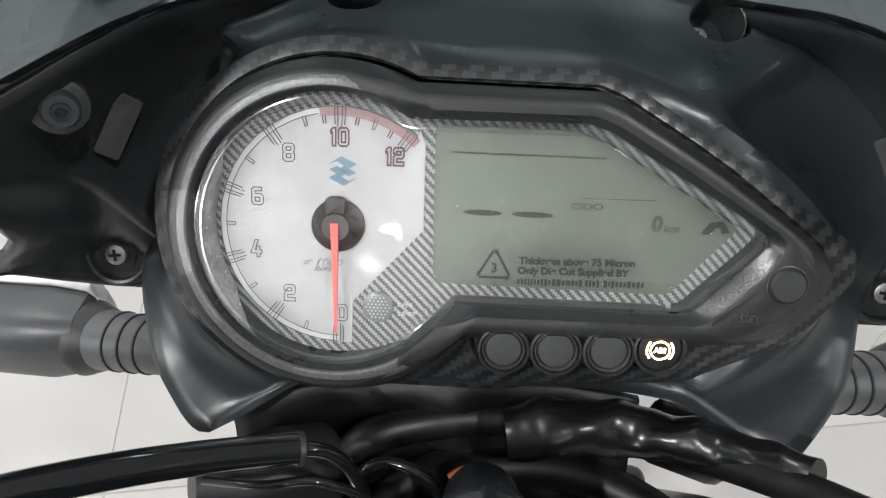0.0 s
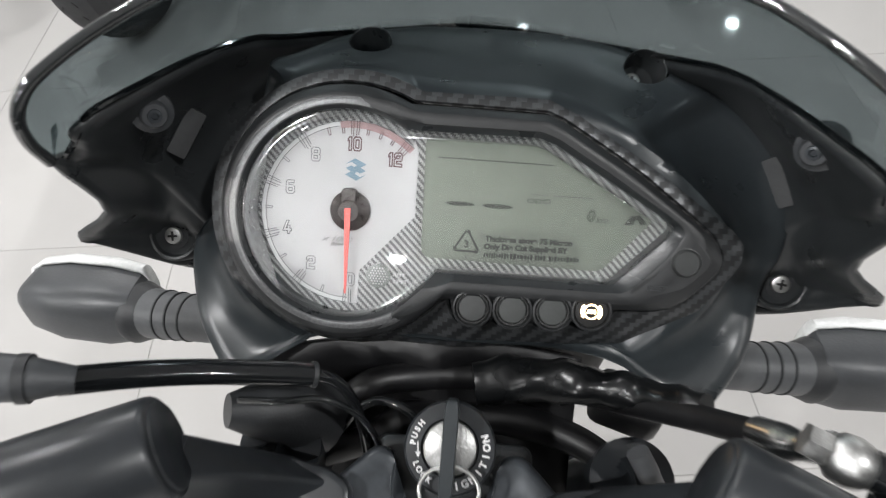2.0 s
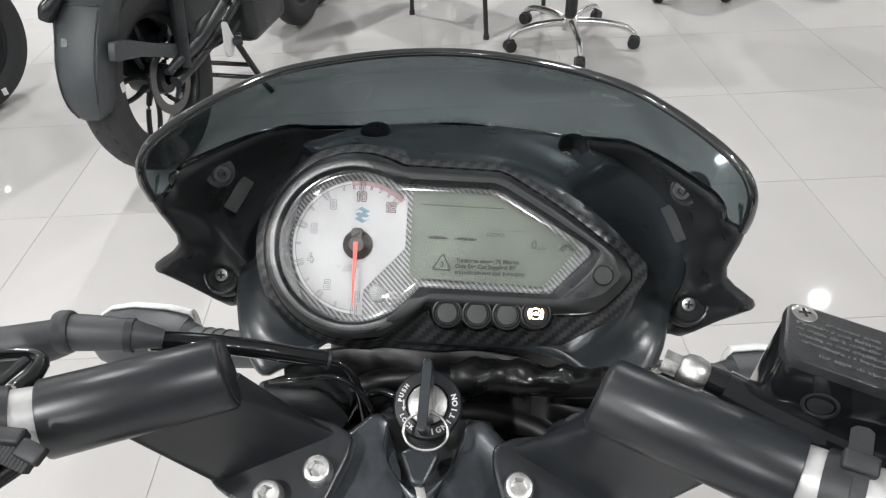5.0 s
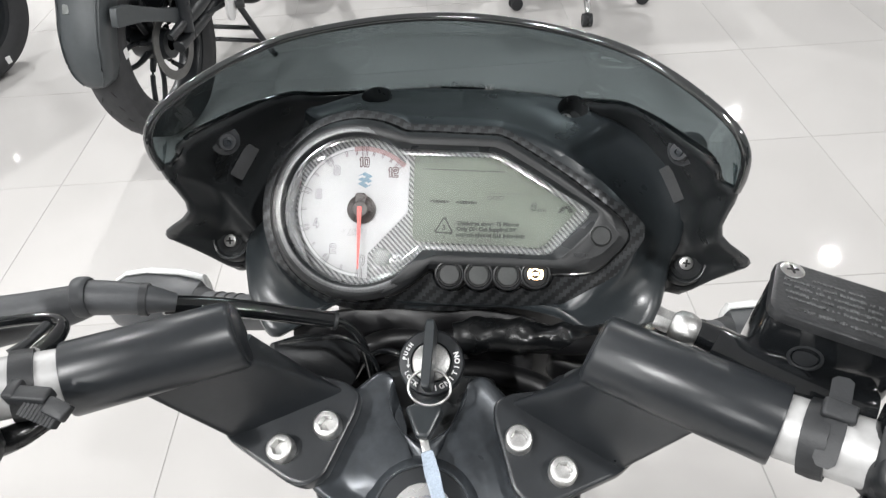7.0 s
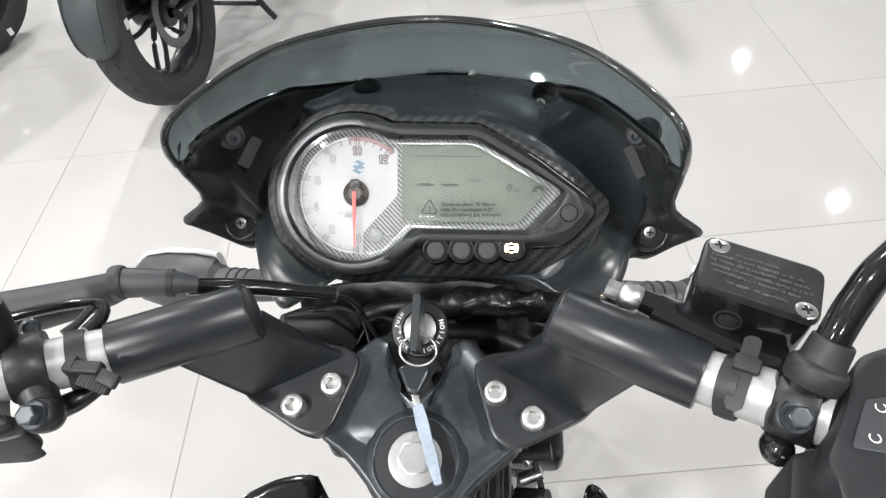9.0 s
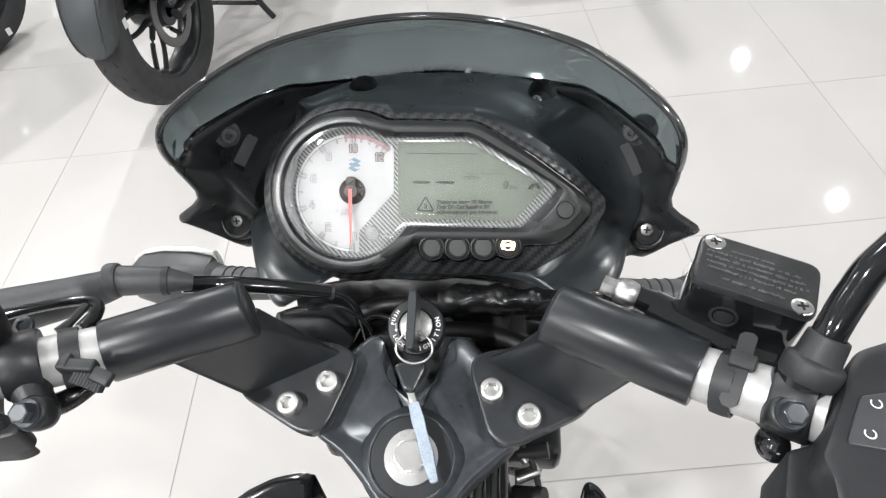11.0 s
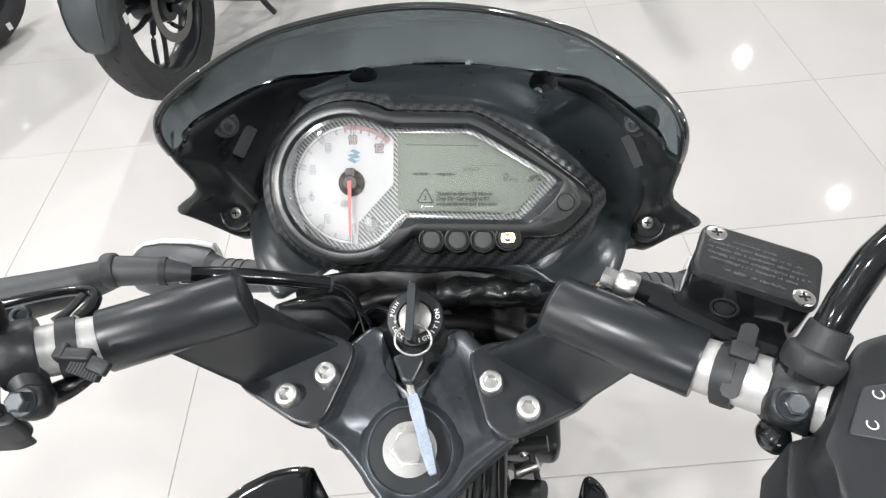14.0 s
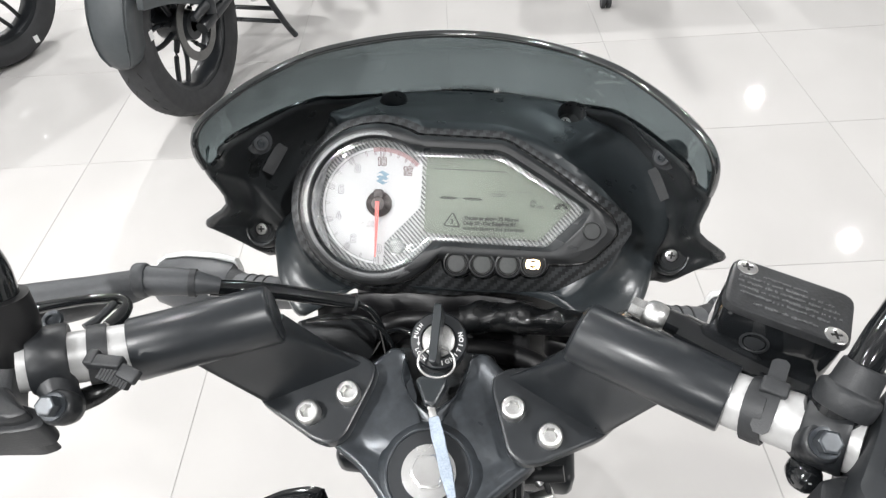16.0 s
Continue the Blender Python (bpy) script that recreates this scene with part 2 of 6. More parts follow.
def circle(r, n=32, cx=0.0, cy=0.0, a0=0.0, a1=360.0, full=True):
    k = n if full else n - 1
    return [(cx + r * math.cos(radians(a0 + (a1 - a0) * i / k)), cy + r * math.sin(radians(a0 + (a1 - a0) * i / k))) for i in range(n)]


def turned(profile, n=32):
    """A turned solid about z: profile of (radius, z) in mm."""
    return loft([[mm(x, y, z) for x, y in circle(max(r, 0.01), n)] for r, z in profile], cap_first=True, cap_last=True)


def rounded(points, r, n=5):
    """Polygon corners rounded with radius r (one, or one for each corner)."""
    out = []
    k = len(points)
    rs = r if isinstance(r, (list, tuple)) else [r] * k
    for i in range(k):
        p, a, b = Vector(points[i]), Vector(points[i - 1]), Vector(points[(i + 1) % k])
        da, db = (a - p), (b - p)
        t = min(rs[i], da.length * 0.45, db.length * 0.45)
        pa, pb = p + da.normalized() * t, p + db.normalized() * t
        for j in range(n):
            f = j / (n - 1)
            q = pa * (1 - f) ** 2 + p * 2 * f * (1 - f) + pb * f * f
            out.append((q.x, q.y))
    return out


def spline(keys, n):
    """Catmull-Rom through keys, n points."""
    keys = [Vector(k) for k in keys]
    out = []
    for i in range(n):
        s = i / (n - 1) * (len(keys) - 1)
        j = min(int(s), len(keys) - 2)
        f = s - j
        p1, p2 = keys[j], keys[j + 1]
        p0 = keys[j - 1] if j > 0 else p1 * 2 - p2
        p3 = keys[j + 2] if j + 2 < len(keys) else p2 * 2 - p1
        out.append(0.5 * ((2 * p1) + (p2 - p0) * f + (2 * p0 - 5 * p1 + 4 * p2 - p3) * f * f + (3 * p1 - p0 - 3 * p2 + p3) * f ** 3))
    return out


def tube(keys, r, n=24, sides=12, r_end=None):
    """A round hose or rod along keys in mm; r may be one radius or one for each key."""
    pts = spline(keys, n)
    rk = r if isinstance(r, (list, tuple)) else [r, r if r_end is None else r_end]
    loops = []
    up = Vector((0, 0, 1))
    for i, p in enumerate(pts):
        d = (pts[min(i + 1, n - 1)] - pts[max(i - 1, 0)]).normalized()
        s = d.cross(up)
        if s.length < 0.2:
            s = d.cross(Vector((0, 1, 0)))
        s.normalize()
        u = s.cross(d).normalized()
        f = i / (n - 1) * (len(rk) - 1)
        k = min(int(f), len(rk) - 2)
        rad = rk[k] * (1 - f + k) + rk[k + 1] * (f - k)
        loops.append([mm(*(p + s * rad * math.cos(a) + u * rad * math.sin(a))) for a in [2 * math.pi * j / sides for j in range(sides)]])
    return loft(loops, cap_first=True, cap_last=True)


def ribbon(keys, width, thick, across, n=20):
    """A flat strap along keys in mm; across points over its width."""
    pts = spline(keys, n)
    w = Vector(across).normalized()
    loops = []
    for i, p in enumerate(pts):
        d = (pts[min(i + 1, n - 1)] - pts[max(i - 1, 0)]).normalized()
        s = (w - d * w.dot(d)).normalized()
        u = s.cross(d).normalized()
        f = min(1.0, 0.5 + i * 1.0, 0.5 + (n - 1 - i) * 1.0)
        hw, ht = width / 2 * f, thick / 2
        loops.append([mm(*(p + s * a + u * b)) for a, b in ((-hw, -ht), (-hw, ht * 0.4), (-hw * 0.8, ht), (hw * 0.8, ht), (hw, ht * 0.4), (hw, -ht))])
    return loft(loops, cap_first=True, cap_last=True)


def box(cx, cy, cz, sx, sy, sz, bevel=0.0):
    bm = bmesh.new()
    bmesh.ops.create_cube(bm, size=1.0, matrix=Matrix.Translation(mm(cx, cy, cz)) @ Matrix.Diagonal((sx / 1000, sy / 1000, sz / 1000, 1)))
    if bevel:
        bmesh.ops.bevel(bm, geom=bm.edges[:], offset=bevel / 1000, segments=3, affect="EDGES", profile=0.5)
    return bm


def joined(*meshes):
    bm = bmesh.new()
    for b in meshes:
        me = bpy.data.meshes.new("t")
        b.to_mesh(me)
        b.free()
        bm.from_mesh(me)
        bpy.data.meshes.remove(me)
    return bm


def moved(bm, m):
    bmesh.ops.transform(bm, matrix=m, verts=bm.verts)
    return bm


def shift(bm, x, y, z):
    bmesh.ops.translate(bm, vec=mm(x, y, z), verts=bm.verts)
    return bm


def lettering(text, size, outline=0.0, shear=0.0, width=1.0, bold=0.0):
    """Letters in the built-in font, in mm, centred on the origin, as a thin mesh."""
    cu = bpy.data.curves.new("t", "FONT")
    cu.body, cu.size, cu.shear, cu.align_x, cu.align_y = text, size, shear, "CENTER", "CENTER"
    cu.resolution_u = 4
    if outline:
        cu.fill_mode, cu.bevel_depth, cu.bevel_resolution, cu.offset = "NONE", outline, 0, bold
    else:
        cu.extrude, cu.offset = 0.04, bold
    ob = bpy.data.objects.new("t", cu)
    scene.collection.objects.link(ob)
    bpy.context.view_layer.update()
    me = bpy.data.meshes.new_from_object(ob.evaluated_get(bpy.context.evaluated_depsgraph_get()))
    bm = bmesh.new()
    bm.from_mesh(me)
    bpy.data.objects.remove(ob)
    bpy.data.curves.remove(cu)
    bpy.data.meshes.remove(me)
    bmesh.ops.transform(bm, matrix=Matrix.Diagonal((width / 1000, 1 / 1000, 1 / 1000, 1)), verts=bm.verts)
    return bm


def place(u, v, w, turn=0):
    return pose(u / 1000, v / 1000, w / 1000, 0, 0, turn)


# ---- room ----
def tile_floor():
    """Large pale polished tiles, 0.6 m, each with its own edges; the near ones are parts, the far ones one sheet."""
    m = bpy.data.materials.new("polished_tile")
    m.use_nodes = True
    nt = m.node_tree
    b = nt.nodes["Principled BSDF"]
    info = nt.nodes.new("ShaderNodeObjectInfo")
    tc = nt.nodes.new("ShaderNodeTexCoord")
    n1 = nt.nodes.new("ShaderNodeTexNoise")
    n1.inputs["Scale"].default_value = 2.2
    n1.inputs["Detail"].default_value = 6
    n1.inputs["Distortion"].default_value = 0.8
    nt.links.new(tc.outputs["Object"], n1.inputs["Vector"])
    mix = nt.nodes.new("ShaderNodeMix")
    mix.data_type = "RGBA"
    mix.inputs["A"].default_value = (0.462, 0.449, 0.436, 1)
    mix.inputs["B"].default_value = (0.540, 0.527, 0.516, 1)
    nt.links.new(n1.outputs["Fac"], mix.inputs["Factor"])
    hs = nt.nodes.new("ShaderNodeHueSaturation")
    mr = nt.nodes.new("ShaderNodeMapRange")
    mr.inputs["To Min"].default_value = 0.96
    mr.inputs["To Max"].default_value = 1.03
    nt.links.new(info.outputs["Random"], mr.inputs["Value"])
    nt.links.new(mr.outputs[0], hs.inputs["Value"])
    nt.links.new(mix.outputs["Result"], hs.inputs["Color"])
    nt.links.new(hs.outputs[0], b.inputs["Base Color"])
    n2 = nt.nodes.new("ShaderNodeTexNoise")
    n2.inputs["Scale"].default_value = 5
    nt.links.new(tc.outputs["Object"], n2.inputs["Vector"])
    rr = nt.nodes.new("ShaderNodeMapRange")
    rr.inputs["To Min"].default_value = 0.022
    rr.inputs["To Max"].default_value = 0.055
    nt.links.new(n2.outputs["Fac"], rr.inputs["Value"])
    nt.links.new(rr.outputs[0], b.inputs["Roughness"])
    b.inputs["Specular IOR Level"].default_value = 0.5
    grout = mat("grey_grout", (0.37, 0.36, 0.35), 0.8, vary=0.1, scale=20)
    bm = bmesh.new()
    bmesh.ops.create_grid(bm, x_segments=1, y_segments=1, size=1.0, matrix=Matrix.Translation((0, 1.2, -0.0012)) @ Matrix.Diagonal((6, 7.2, 1, 1)))
    floor = mesh_object("floor", bm, grout)
    tagged(floor, "pale polished square floor tiles with thin grey joints", "floor", kind="structure")
    t = 0.6
    bm = bmesh.new()
    h = t / 2 - 0.0013
    bmesh.ops.create_cube(bm, size=1.0, matrix=Matrix.Translation((0, 0, -0.006)) @ Matrix.Diagonal((2 * h, 2 * h, 0.012, 1)))
    bmesh.ops.bevel(bm, geom=[e for e in bm.edges if all(v.co.z > -0.001 for v in e.verts)], offset=0.0005, segments=1, affect="EDGES")
    me = bpy.data.meshes.new("tile")
    bm.to_mesh(me)
    bm.free()
    me.materials.append(m)
    far = bmesh.new()
    for i in range(-10, 10):
        for j in range(-10, 14):
            x, y = (i + 0.5) * t, (j + 0.5) * t
            if -4 <= i < 4 and -2 <= j < 9:
                ob = new("tile", me)
                ob.parent = floor
                ob.location = (x, y, 0)
            else:
                bmesh.ops.create_grid(far, x_segments=1, y_segments=1, size=h, matrix=Matrix.Translation((x, y, 0)))
    me2 = bpy.data.meshes.new("far_tiles")
    far.to_mesh(me2)
    far.free()
    me2.materials.append(m)
    ob = new("far_tiles", me2)
    ob.parent = floor
    tagged(ob, kind="stuff")


def slab(name, x0, x1, y0, y1, z0, z1, material, label, category):
    bm = bmesh.new()
    bmesh.ops.create_cube(bm, size=1.0, matrix=Matrix.Translation(((x0 + x1) / 2, (y0 + y1) / 2, (z0 + z1) / 2)) @ Matrix.Diagonal((x1 - x0, y1 - y0, z1 - z0, 1)))
    return tagged(mesh_object(name, bm, material, smooth=False), label, category, kind="structure")


tile_floor()
slab("ceiling", -6, 6, -6.0, 8.4, CEILING, CEILING + 0.15, CEILING_PAINT, "plain pale grey painted showroom ceiling", "ceiling")
slab("wall_north", -6, 6, 8.4, 8.6, 0, CEILING, WALL_WHITE, "plain white painted wall", "wall")
# unseen wall behind the rider, added dark to dim the reflections
slab("wall_south", -6, 6, -6.2, -6.0, 0, CEILING, WALL_DIM, "unseen rear wall, made dark to keep reflections dim", "wall")
slab("wall_east", 6, 6.2, -6.0, 8.4, 0, CEILING, WALL_WHITE, "plain white painted wall", "wall")
slab("wall_west", -6.2, -6, -6.0, 8.4, 0, CEILING, WALL_WHITE, "plain white painted wall", "wall")


def downlight(x, y, power, r=0.06):
    bm = loft([[Vector((a, b, z)) for a, b in circle(rr, 32)] for rr, z in ((r * 1.25, 0.0), (r * 1.25, -0.012), (r * 1.02, -0.014), (r, -0.004))])
    top = new("ceiling_light")
    top.location = (x, y, CEILING)
    tagged(top, "round recessed white ceiling downlight, lit", "ceiling light", "ceiling downlights")
    part("rim", bm, WALL_WHITE, top)
    bm = bmesh.new()
    bmesh.ops.create_circle(bm, cap_ends=True, segments=32, radius=r, matrix=Matrix.Translation((0, 0, -0.005)))
    part("diffuser", bm, LIGHT_DISC, top, "glowing white diffuser")
    ld = bpy.data.lights.new("downlight", "AREA")
    ld.shape, ld.size, ld.energy, ld.color = "DISK", 2 * r, power, (1.0, 1.0, 1.0)
    lo = new("downlight_lamp", ld)
    lo.parent = top
    lo.location = (0, 0, -0.02)


LIGHT_DISC = glow("downlight_glow", (1.0, 0.98, 0.95), 45.0)

# the lamp at (-1.25, 1.2) is added, unseen, to brighten floor and hood
for gx, gy, power in ((3.55, 3.6, 27), (3.55, 6.0, 27), (-5.2, 6.2, 57), (-1.02, -3.6, 46), (1.15, 3.6, 42), (-1.25, 3.6, 50), (1.15, 6.0, 42), (-1.25, 6.0, 46), (-3.65, -2.6, 57), (-3.65, -1.2, 57),
                      (-3.65, 1.2, 57), (-1.25, 1.2, 22), (3.55, -2.6, 27), (3.55, -1.2, 27), (-1.25, -1.2, 46), (1.15, -1.2, 30)):
    downlight(gx, gy, float(power))

# ---- the motorcycle in front: its own frame, x right, y ahead, z up from a point over the steering head ----
BIKE = pose(-0.0115, -0.3351, 1.0226, 0, 0.99, 0)
BIKE = Matrix.Translation(BIKE.translation) @ Matrix.Rotation(radians(-8.43), 4, "Z") @ Matrix.Rotation(radians(0.99), 4, "Y")
bike = new("motorcycle")
bike.matrix_world = BIKE
tagged(bike, "black motorcycle with smoked windscreen and carbon-look instrument surround, parked", "motorcycle")


def sdf_circle(cx, cy, r):
    return lambda p: math.hypot(p[0] - cx, p[1] - cy) - r


def sdf_poly(pts):
    def f(p):
        d, inside = 1e9, False
        k = len(pts)
        for i in range(k):
            (ax, ay), (bx, by) = pts[i - 1], pts[i]
            ex, ey = bx - ax, by - ay
            wx, wy = p[0] - ax, p[1] - ay
            t = max(0.0, min(1.0, (wx * ex + wy * ey) / (ex * ex + ey * ey)))
            d = min(d, math.hypot(wx - ex * t, wy - ey * t))
            if (ay > p[1]) != (by > p[1]) and p[0] < ex * (p[1] - ay) / ey + ax:
                inside = not inside
        return -d if inside else d
    return f


def union(*fs):
    return lambda p: min(f(p) for f in fs)


EYE_U, EYE_V = 58.0, 4.0
FILM_W = 4.3


def outline(f, grow=0.0, n=200):
    """Points round the shape f, grown by some mm, one for each direction from a middle point."""
    out = []
    for i in range(n):
        a = 2 * math.pi * i / n
        c, s = math.cos(a), math.sin(a)
        lo, hi = 0.0, 180.0
        for _ in range(26):
            mid = (lo + hi) / 2
            if f((EYE_U + c * mid, EYE_V + s * mid)) < grow:
                lo = mid
            else:
                hi = mid
        out.append((EYE_U + c * lo, EYE_V + s * lo))
    return out


def at(loop, w):
    return [mm(u, v, w) for u, v in loop]


# instrument cluster: u right, v up its face, w towards the rider
CLUSTER = pose(-0.0514, 0.1364, -0.0510, 47.03, 0, 0)
LAMPS = [(54.2, -34.2), (70.2, -33.7), (86.2, -33.1), (101.3, -31.6)]
HOUSE_BASE = union(sdf_circle(0.3, -0.9, 51.4), sdf_poly([(10, 44.7), (78, 43.7), (84, 41.4), (106.5, 28.5), (117.5, 21.6), (142.4, 3.7), (147, 0), (150, -5.2), (150.8, -9.6), (147.6, -15), (139.4, -24), (133.4, -28.4), (126.3, -30.2), (110, -31), (39, -32.4)]))
HOUSE = union(HOUSE_BASE, *[sdf_circle(u, v, 8.8) for u, v in LAMPS])
WINDOW = union(sdf_circle(0.3, -1.0, 42.0), sdf_poly([(20, 34.2), (74.6, 34.6), (81.2, 32.6), (100.7, 21.6), (127.0, 6.6), (130.2, 3.4), (129.6, 1.6), (109.4, -20.2), (106.5, -21.0), (25, -21.4)]))
SURROUND = union(sdf_circle(0, -1, 58), sdf_poly([(15, 50), (51, 50), (77.8, 50), (90.2, 44.6), (108.2, 33.8), (123.9, 24.3), (137.6, 15.2), (151, 6.4), (156.5, 3.0), (160.4, -2.4), (160.4, -9.2), (157.7, -14.4), (146, -31), (118, -49), (50, -57), (0, -57)]))
DIAL_U, DIAL_V = 0.6, -1.3

# squared figures of the dial: closed outlines in mm, 4 wide and 5.8 high
ZERO = [[(0.8, 0), (3.2, 0), (4, 0.8), (4, 5.0), (3.2, 5.8), (0.8, 5.8), (0, 5.0), (0, 0.8)], [(1.2, 1.2), (2.8, 1.2), (2.8, 4.6), (1.2, 4.6)]]
ONE = [[(0.6, 0), (1.9, 0), (1.9, 5.8), (0.9, 5.8), (0, 4.9), (0, 4.0), (0.6, 4.3)]]
TWO = [[(0, 0), (4, 0), (4, 1.2), (1.3, 1.2), (1.3, 2.3), (3.3, 2.3), (4, 3), (4, 5.1), (3.3, 5.8), (0.7, 5.8), (0, 5.1), (0, 3.9), (1.2, 3.9), (1.2, 4.6), (2.8, 4.6), (2.8, 3.5), (0.7, 3.5), (0, 2.8)]]
FOUR = [[(0, 1.3), (1.7, 5.8), (2.9, 5.8), (1.45, 2.4), (2.2, 2.4), (2.2, 3.7), (3.3, 3.7), (3.3, 2.4), (4, 2.4), (4, 1.3), (3.3, 1.3), (3.3, 0), (2.2, 0), (2.2, 1.3)]]
SIX = [[(0.8, 0), (3.2, 0), (4, 0.8), (4, 2.9), (3.2, 3.7), (1.2, 3.7), (1.2, 4.6), (3.6, 4.6), (3.6, 5.8), (0.8, 5.8), (0, 5.0), (0, 0.8)], [(1.2, 1.2), (2.8, 1.2), (2.8, 2.5), (1.2, 2.5)]]
EIGHT = [[(0.8, 0), (3.2, 0), (4, 0.8), (4, 2.5), (3.6, 2.95), (4, 3.4), (4, 5.0), (3.2, 5.8), (0.8, 5.8), (0, 5.0), (0, 3.4), (0.4, 2.95), (0, 2.5), (0, 0.8)], [(1.2, 1.2), (2.8, 1.2), (2.8, 2.4), (1.2, 2.4)], [(1.2, 3.5), (2.8, 3.5), (2.8, 4.6), (1.2, 4.6)]]
FIGURES = {"0": ZERO, "1": ONE, "2": TWO, "4": FOUR, "6": SIX, "8": EIGHT}


def figure_lines(text, line):
    """Hollow squared figures, centred: every outline drawn as a thin line."""
    widths = [2.2 if ch == "1" else 4.0 for ch in text]
    x = -(sum(widths) + 0.7 * (len(text) - 1)) / 2
    bits = []
    for ch, wd in zip(text, widths):
        for loop in FIGURES[ch]:
            for (ax, ay), (bx, by) in zip(loop, loop[1:] + loop[:1]):
                ln = math.hypot(bx - ax, by - ay)
                bits.append(moved(box(0, 0, 0, ln + line * 0.8, line, 0.12), place(x + (ax + bx) / 2, (ay + by) / 2 - 2.9, 0, math.degrees(math.atan2(by - ay, bx - ax)))))
        x += wd + 0.7
    return joined(*bits)


def instrument_cluster():
    edge, base, win = outline(HOUSE), outline(HOUSE_BASE), outline(WINDOW)

    def across(f):
        return [(a[0] + (b[0] - a[0]) * f, a[1] + (b[1] - a[1]) * f) for a, b in zip(base, win)]

    body = part("instrument_unit", loft([at(edge, -16), at(edge, 0.6), at(outline(HOUSE, -0.5), 1.6), at(across(0.10), 2.4), at(across(0.28), 4.6), at(across(0.31), 4.9)]), BEZEL, bike,
                "black moulded instrument cluster with round dial and digital display", m=CLUSTER)
    part("bezel_band", loft([at(across(0.30), 4.85), at(across(0.33), 5.1), at(across(0.55), 5.5), at(across(0.74), 5.3), at(across(0.77), 5.0)]), BEZEL, body, "raised band of the bezel")
    # arc of the bezel round the dial, coloured paler where glare falls
    ring = []
    for r, w in ((48.6, 3.4), (48.2, 4.3), (46.6, 5.3), (44.6, 6.0), (43.6, 5.9), (43.2, 5.2)):
        row = []
        for a in range(54, 325, 3):
            f = min(1.0, (a - 54) / 30, (324 - a) / 30)
            row.append(mm(0.3 + r * math.cos(radians(a)), -0.9 + r * math.sin(radians(a)), w * f + 2.6 * (1 - f)))
        ring.append(row)
    part("dial_ring", loft(ring, closed=False), GLARE_RING, body, "speckled bezel ring round the dial, paler to imitate glare")
    part("bezel_wall", loft([at(across(0.765), 5.05), at(across(0.80), 4.4), at(across(1.0), 2.4), at(win, -9)]), FAIRING_BLACK, body, "black inner wall of the bezel")
    # backing with a fine carbon print
    inner = outline(WINDOW, 0.6)
    bm = bmesh.new()
    bm.faces.new([bm.verts.new(p) for p in at(inner, -8.6)])
    part("carbon_backing", bm, CARBON_FINE, body, "silver grey carbon-weave print", smooth=False)
    # white dial face
    D = (DIAL_U, DIAL_V)
    pts = [(D[0] + 38.0 * math.cos(radians(a)), D[1] + 38.0 * math.sin(radians(a))) for a in range(50, 265, 4)]
    pts += [(0.3, -39.4), (5.0, -39.4), (5.2, -25.2), (27.5, -0.6), (27.5, 26.4), (25.6, 30.4)]
    dial = part("dial_face", prism(pts, -8.55, -8.0), DIAL_WHITE, body, "white tachometer face with dark figures", smooth=False)

    # scale band, pale, and red above 9500
    def band_piece(a0, a1, r0, r1, w):
        n = 24
        return loft([[mm(D[0] + r * math.cos(radians(a0 + (a1 - a0) * i / n)), D[1] + r * math.sin(radians(a0 + (a1 - a0) * i / n)), w) for i in range(n + 1)] for r in (r0, r1)], closed=False)

    def tick(a, r0, r1, wd):
        return moved(box((r0 + r1) / 2, 0, 0, r1 - r0, wd, 0.12), Matrix.Translation(mm(D[0], D[1], -7.72)) @ Matrix.Rotation(radians(a), 4, "Z"))

    step = 217.0 / 12
    part("scale_band", band_piece(-90, -90 - step * 9.45, 36.1, 37.9, -7.9), INK_PALE, dial, smooth=False)
    part("red_band", band_piece(-90 - step * 9.45, -90 - step * 12.25, 35.0, 37.9, -7.9), RED_BAND, dial, "dull red band above nine thousand", smooth=False)
    lines, reds = [], []
    for k in range(0, 13):
        a = -90 - step * k
        group = lines if k < 9 else reds
        if k % 2 == 0:
            for da, wd in ((-2.6, 0.3), (-1.1, 0.26), (1.1, 0.26), (2.6, 0.3)):
                group.append(tick(a + da, 31.6 if abs(da) < 2 else 32.4, 37.8, wd))
        else:
            for da in (-0.75, 0.75):
                group.append(tick(a + da, 33.2, 36.2, 0.24))
            group.append(moved(box(33.1, 0, 0, 0.26, 1.0, 0.12), Matrix.Translation(mm(D[0], D[1], -7.72)) @ Matrix.Rotation(radians(a), 4, "Z")))
    for k in (9.55, 10.5, 11.5):
        for da in (-0.7, 0.7):
            reds.append(tick(-90 - step * k + da, 32.8, 35.2, 0.36))
    part("tick_marks", joined(*lines), INK_GREY, dial, smooth=False)
    part("tick_marks", joined(*reds), INK_RED, dial, smooth=False)
    part("scale_line", joined(band_piece(-90, -90 - step * 9.4, 35.85, 36.1, -7.8), band_piece(-90, -90 - step * 12.25, 37.75, 38.0, -7.8)), INK_GREY, dial, smooth=False)
    for k, (u, v) in zip((0, 2, 4, 6, 8), ((1.6, -29.3), (-15.5, -23.4), (-26.1, -9.0), (-25.2, 8.0), (-15.0, 22.1))):
        t = part("figure", figure_lines(str(k), 0.27), INK_GREY, dial, smooth=False)
        t.matrix_local = place(u, v, -7.85) @ Matrix.Diagonal((0.92, 0.97, 1, 1))
    for k, (u, v) in ((10, (1.0, 27.4)), (12, (18.1, 22.1))):
        t = part("figure", figure_lines(str(k), 0.62), INK_RED, dial, "dark red figure", smooth=False)
        t.matrix_local = place(u, v, -7.85) @ Matrix.Diagonal((0.80, 0.94, 1, 1))
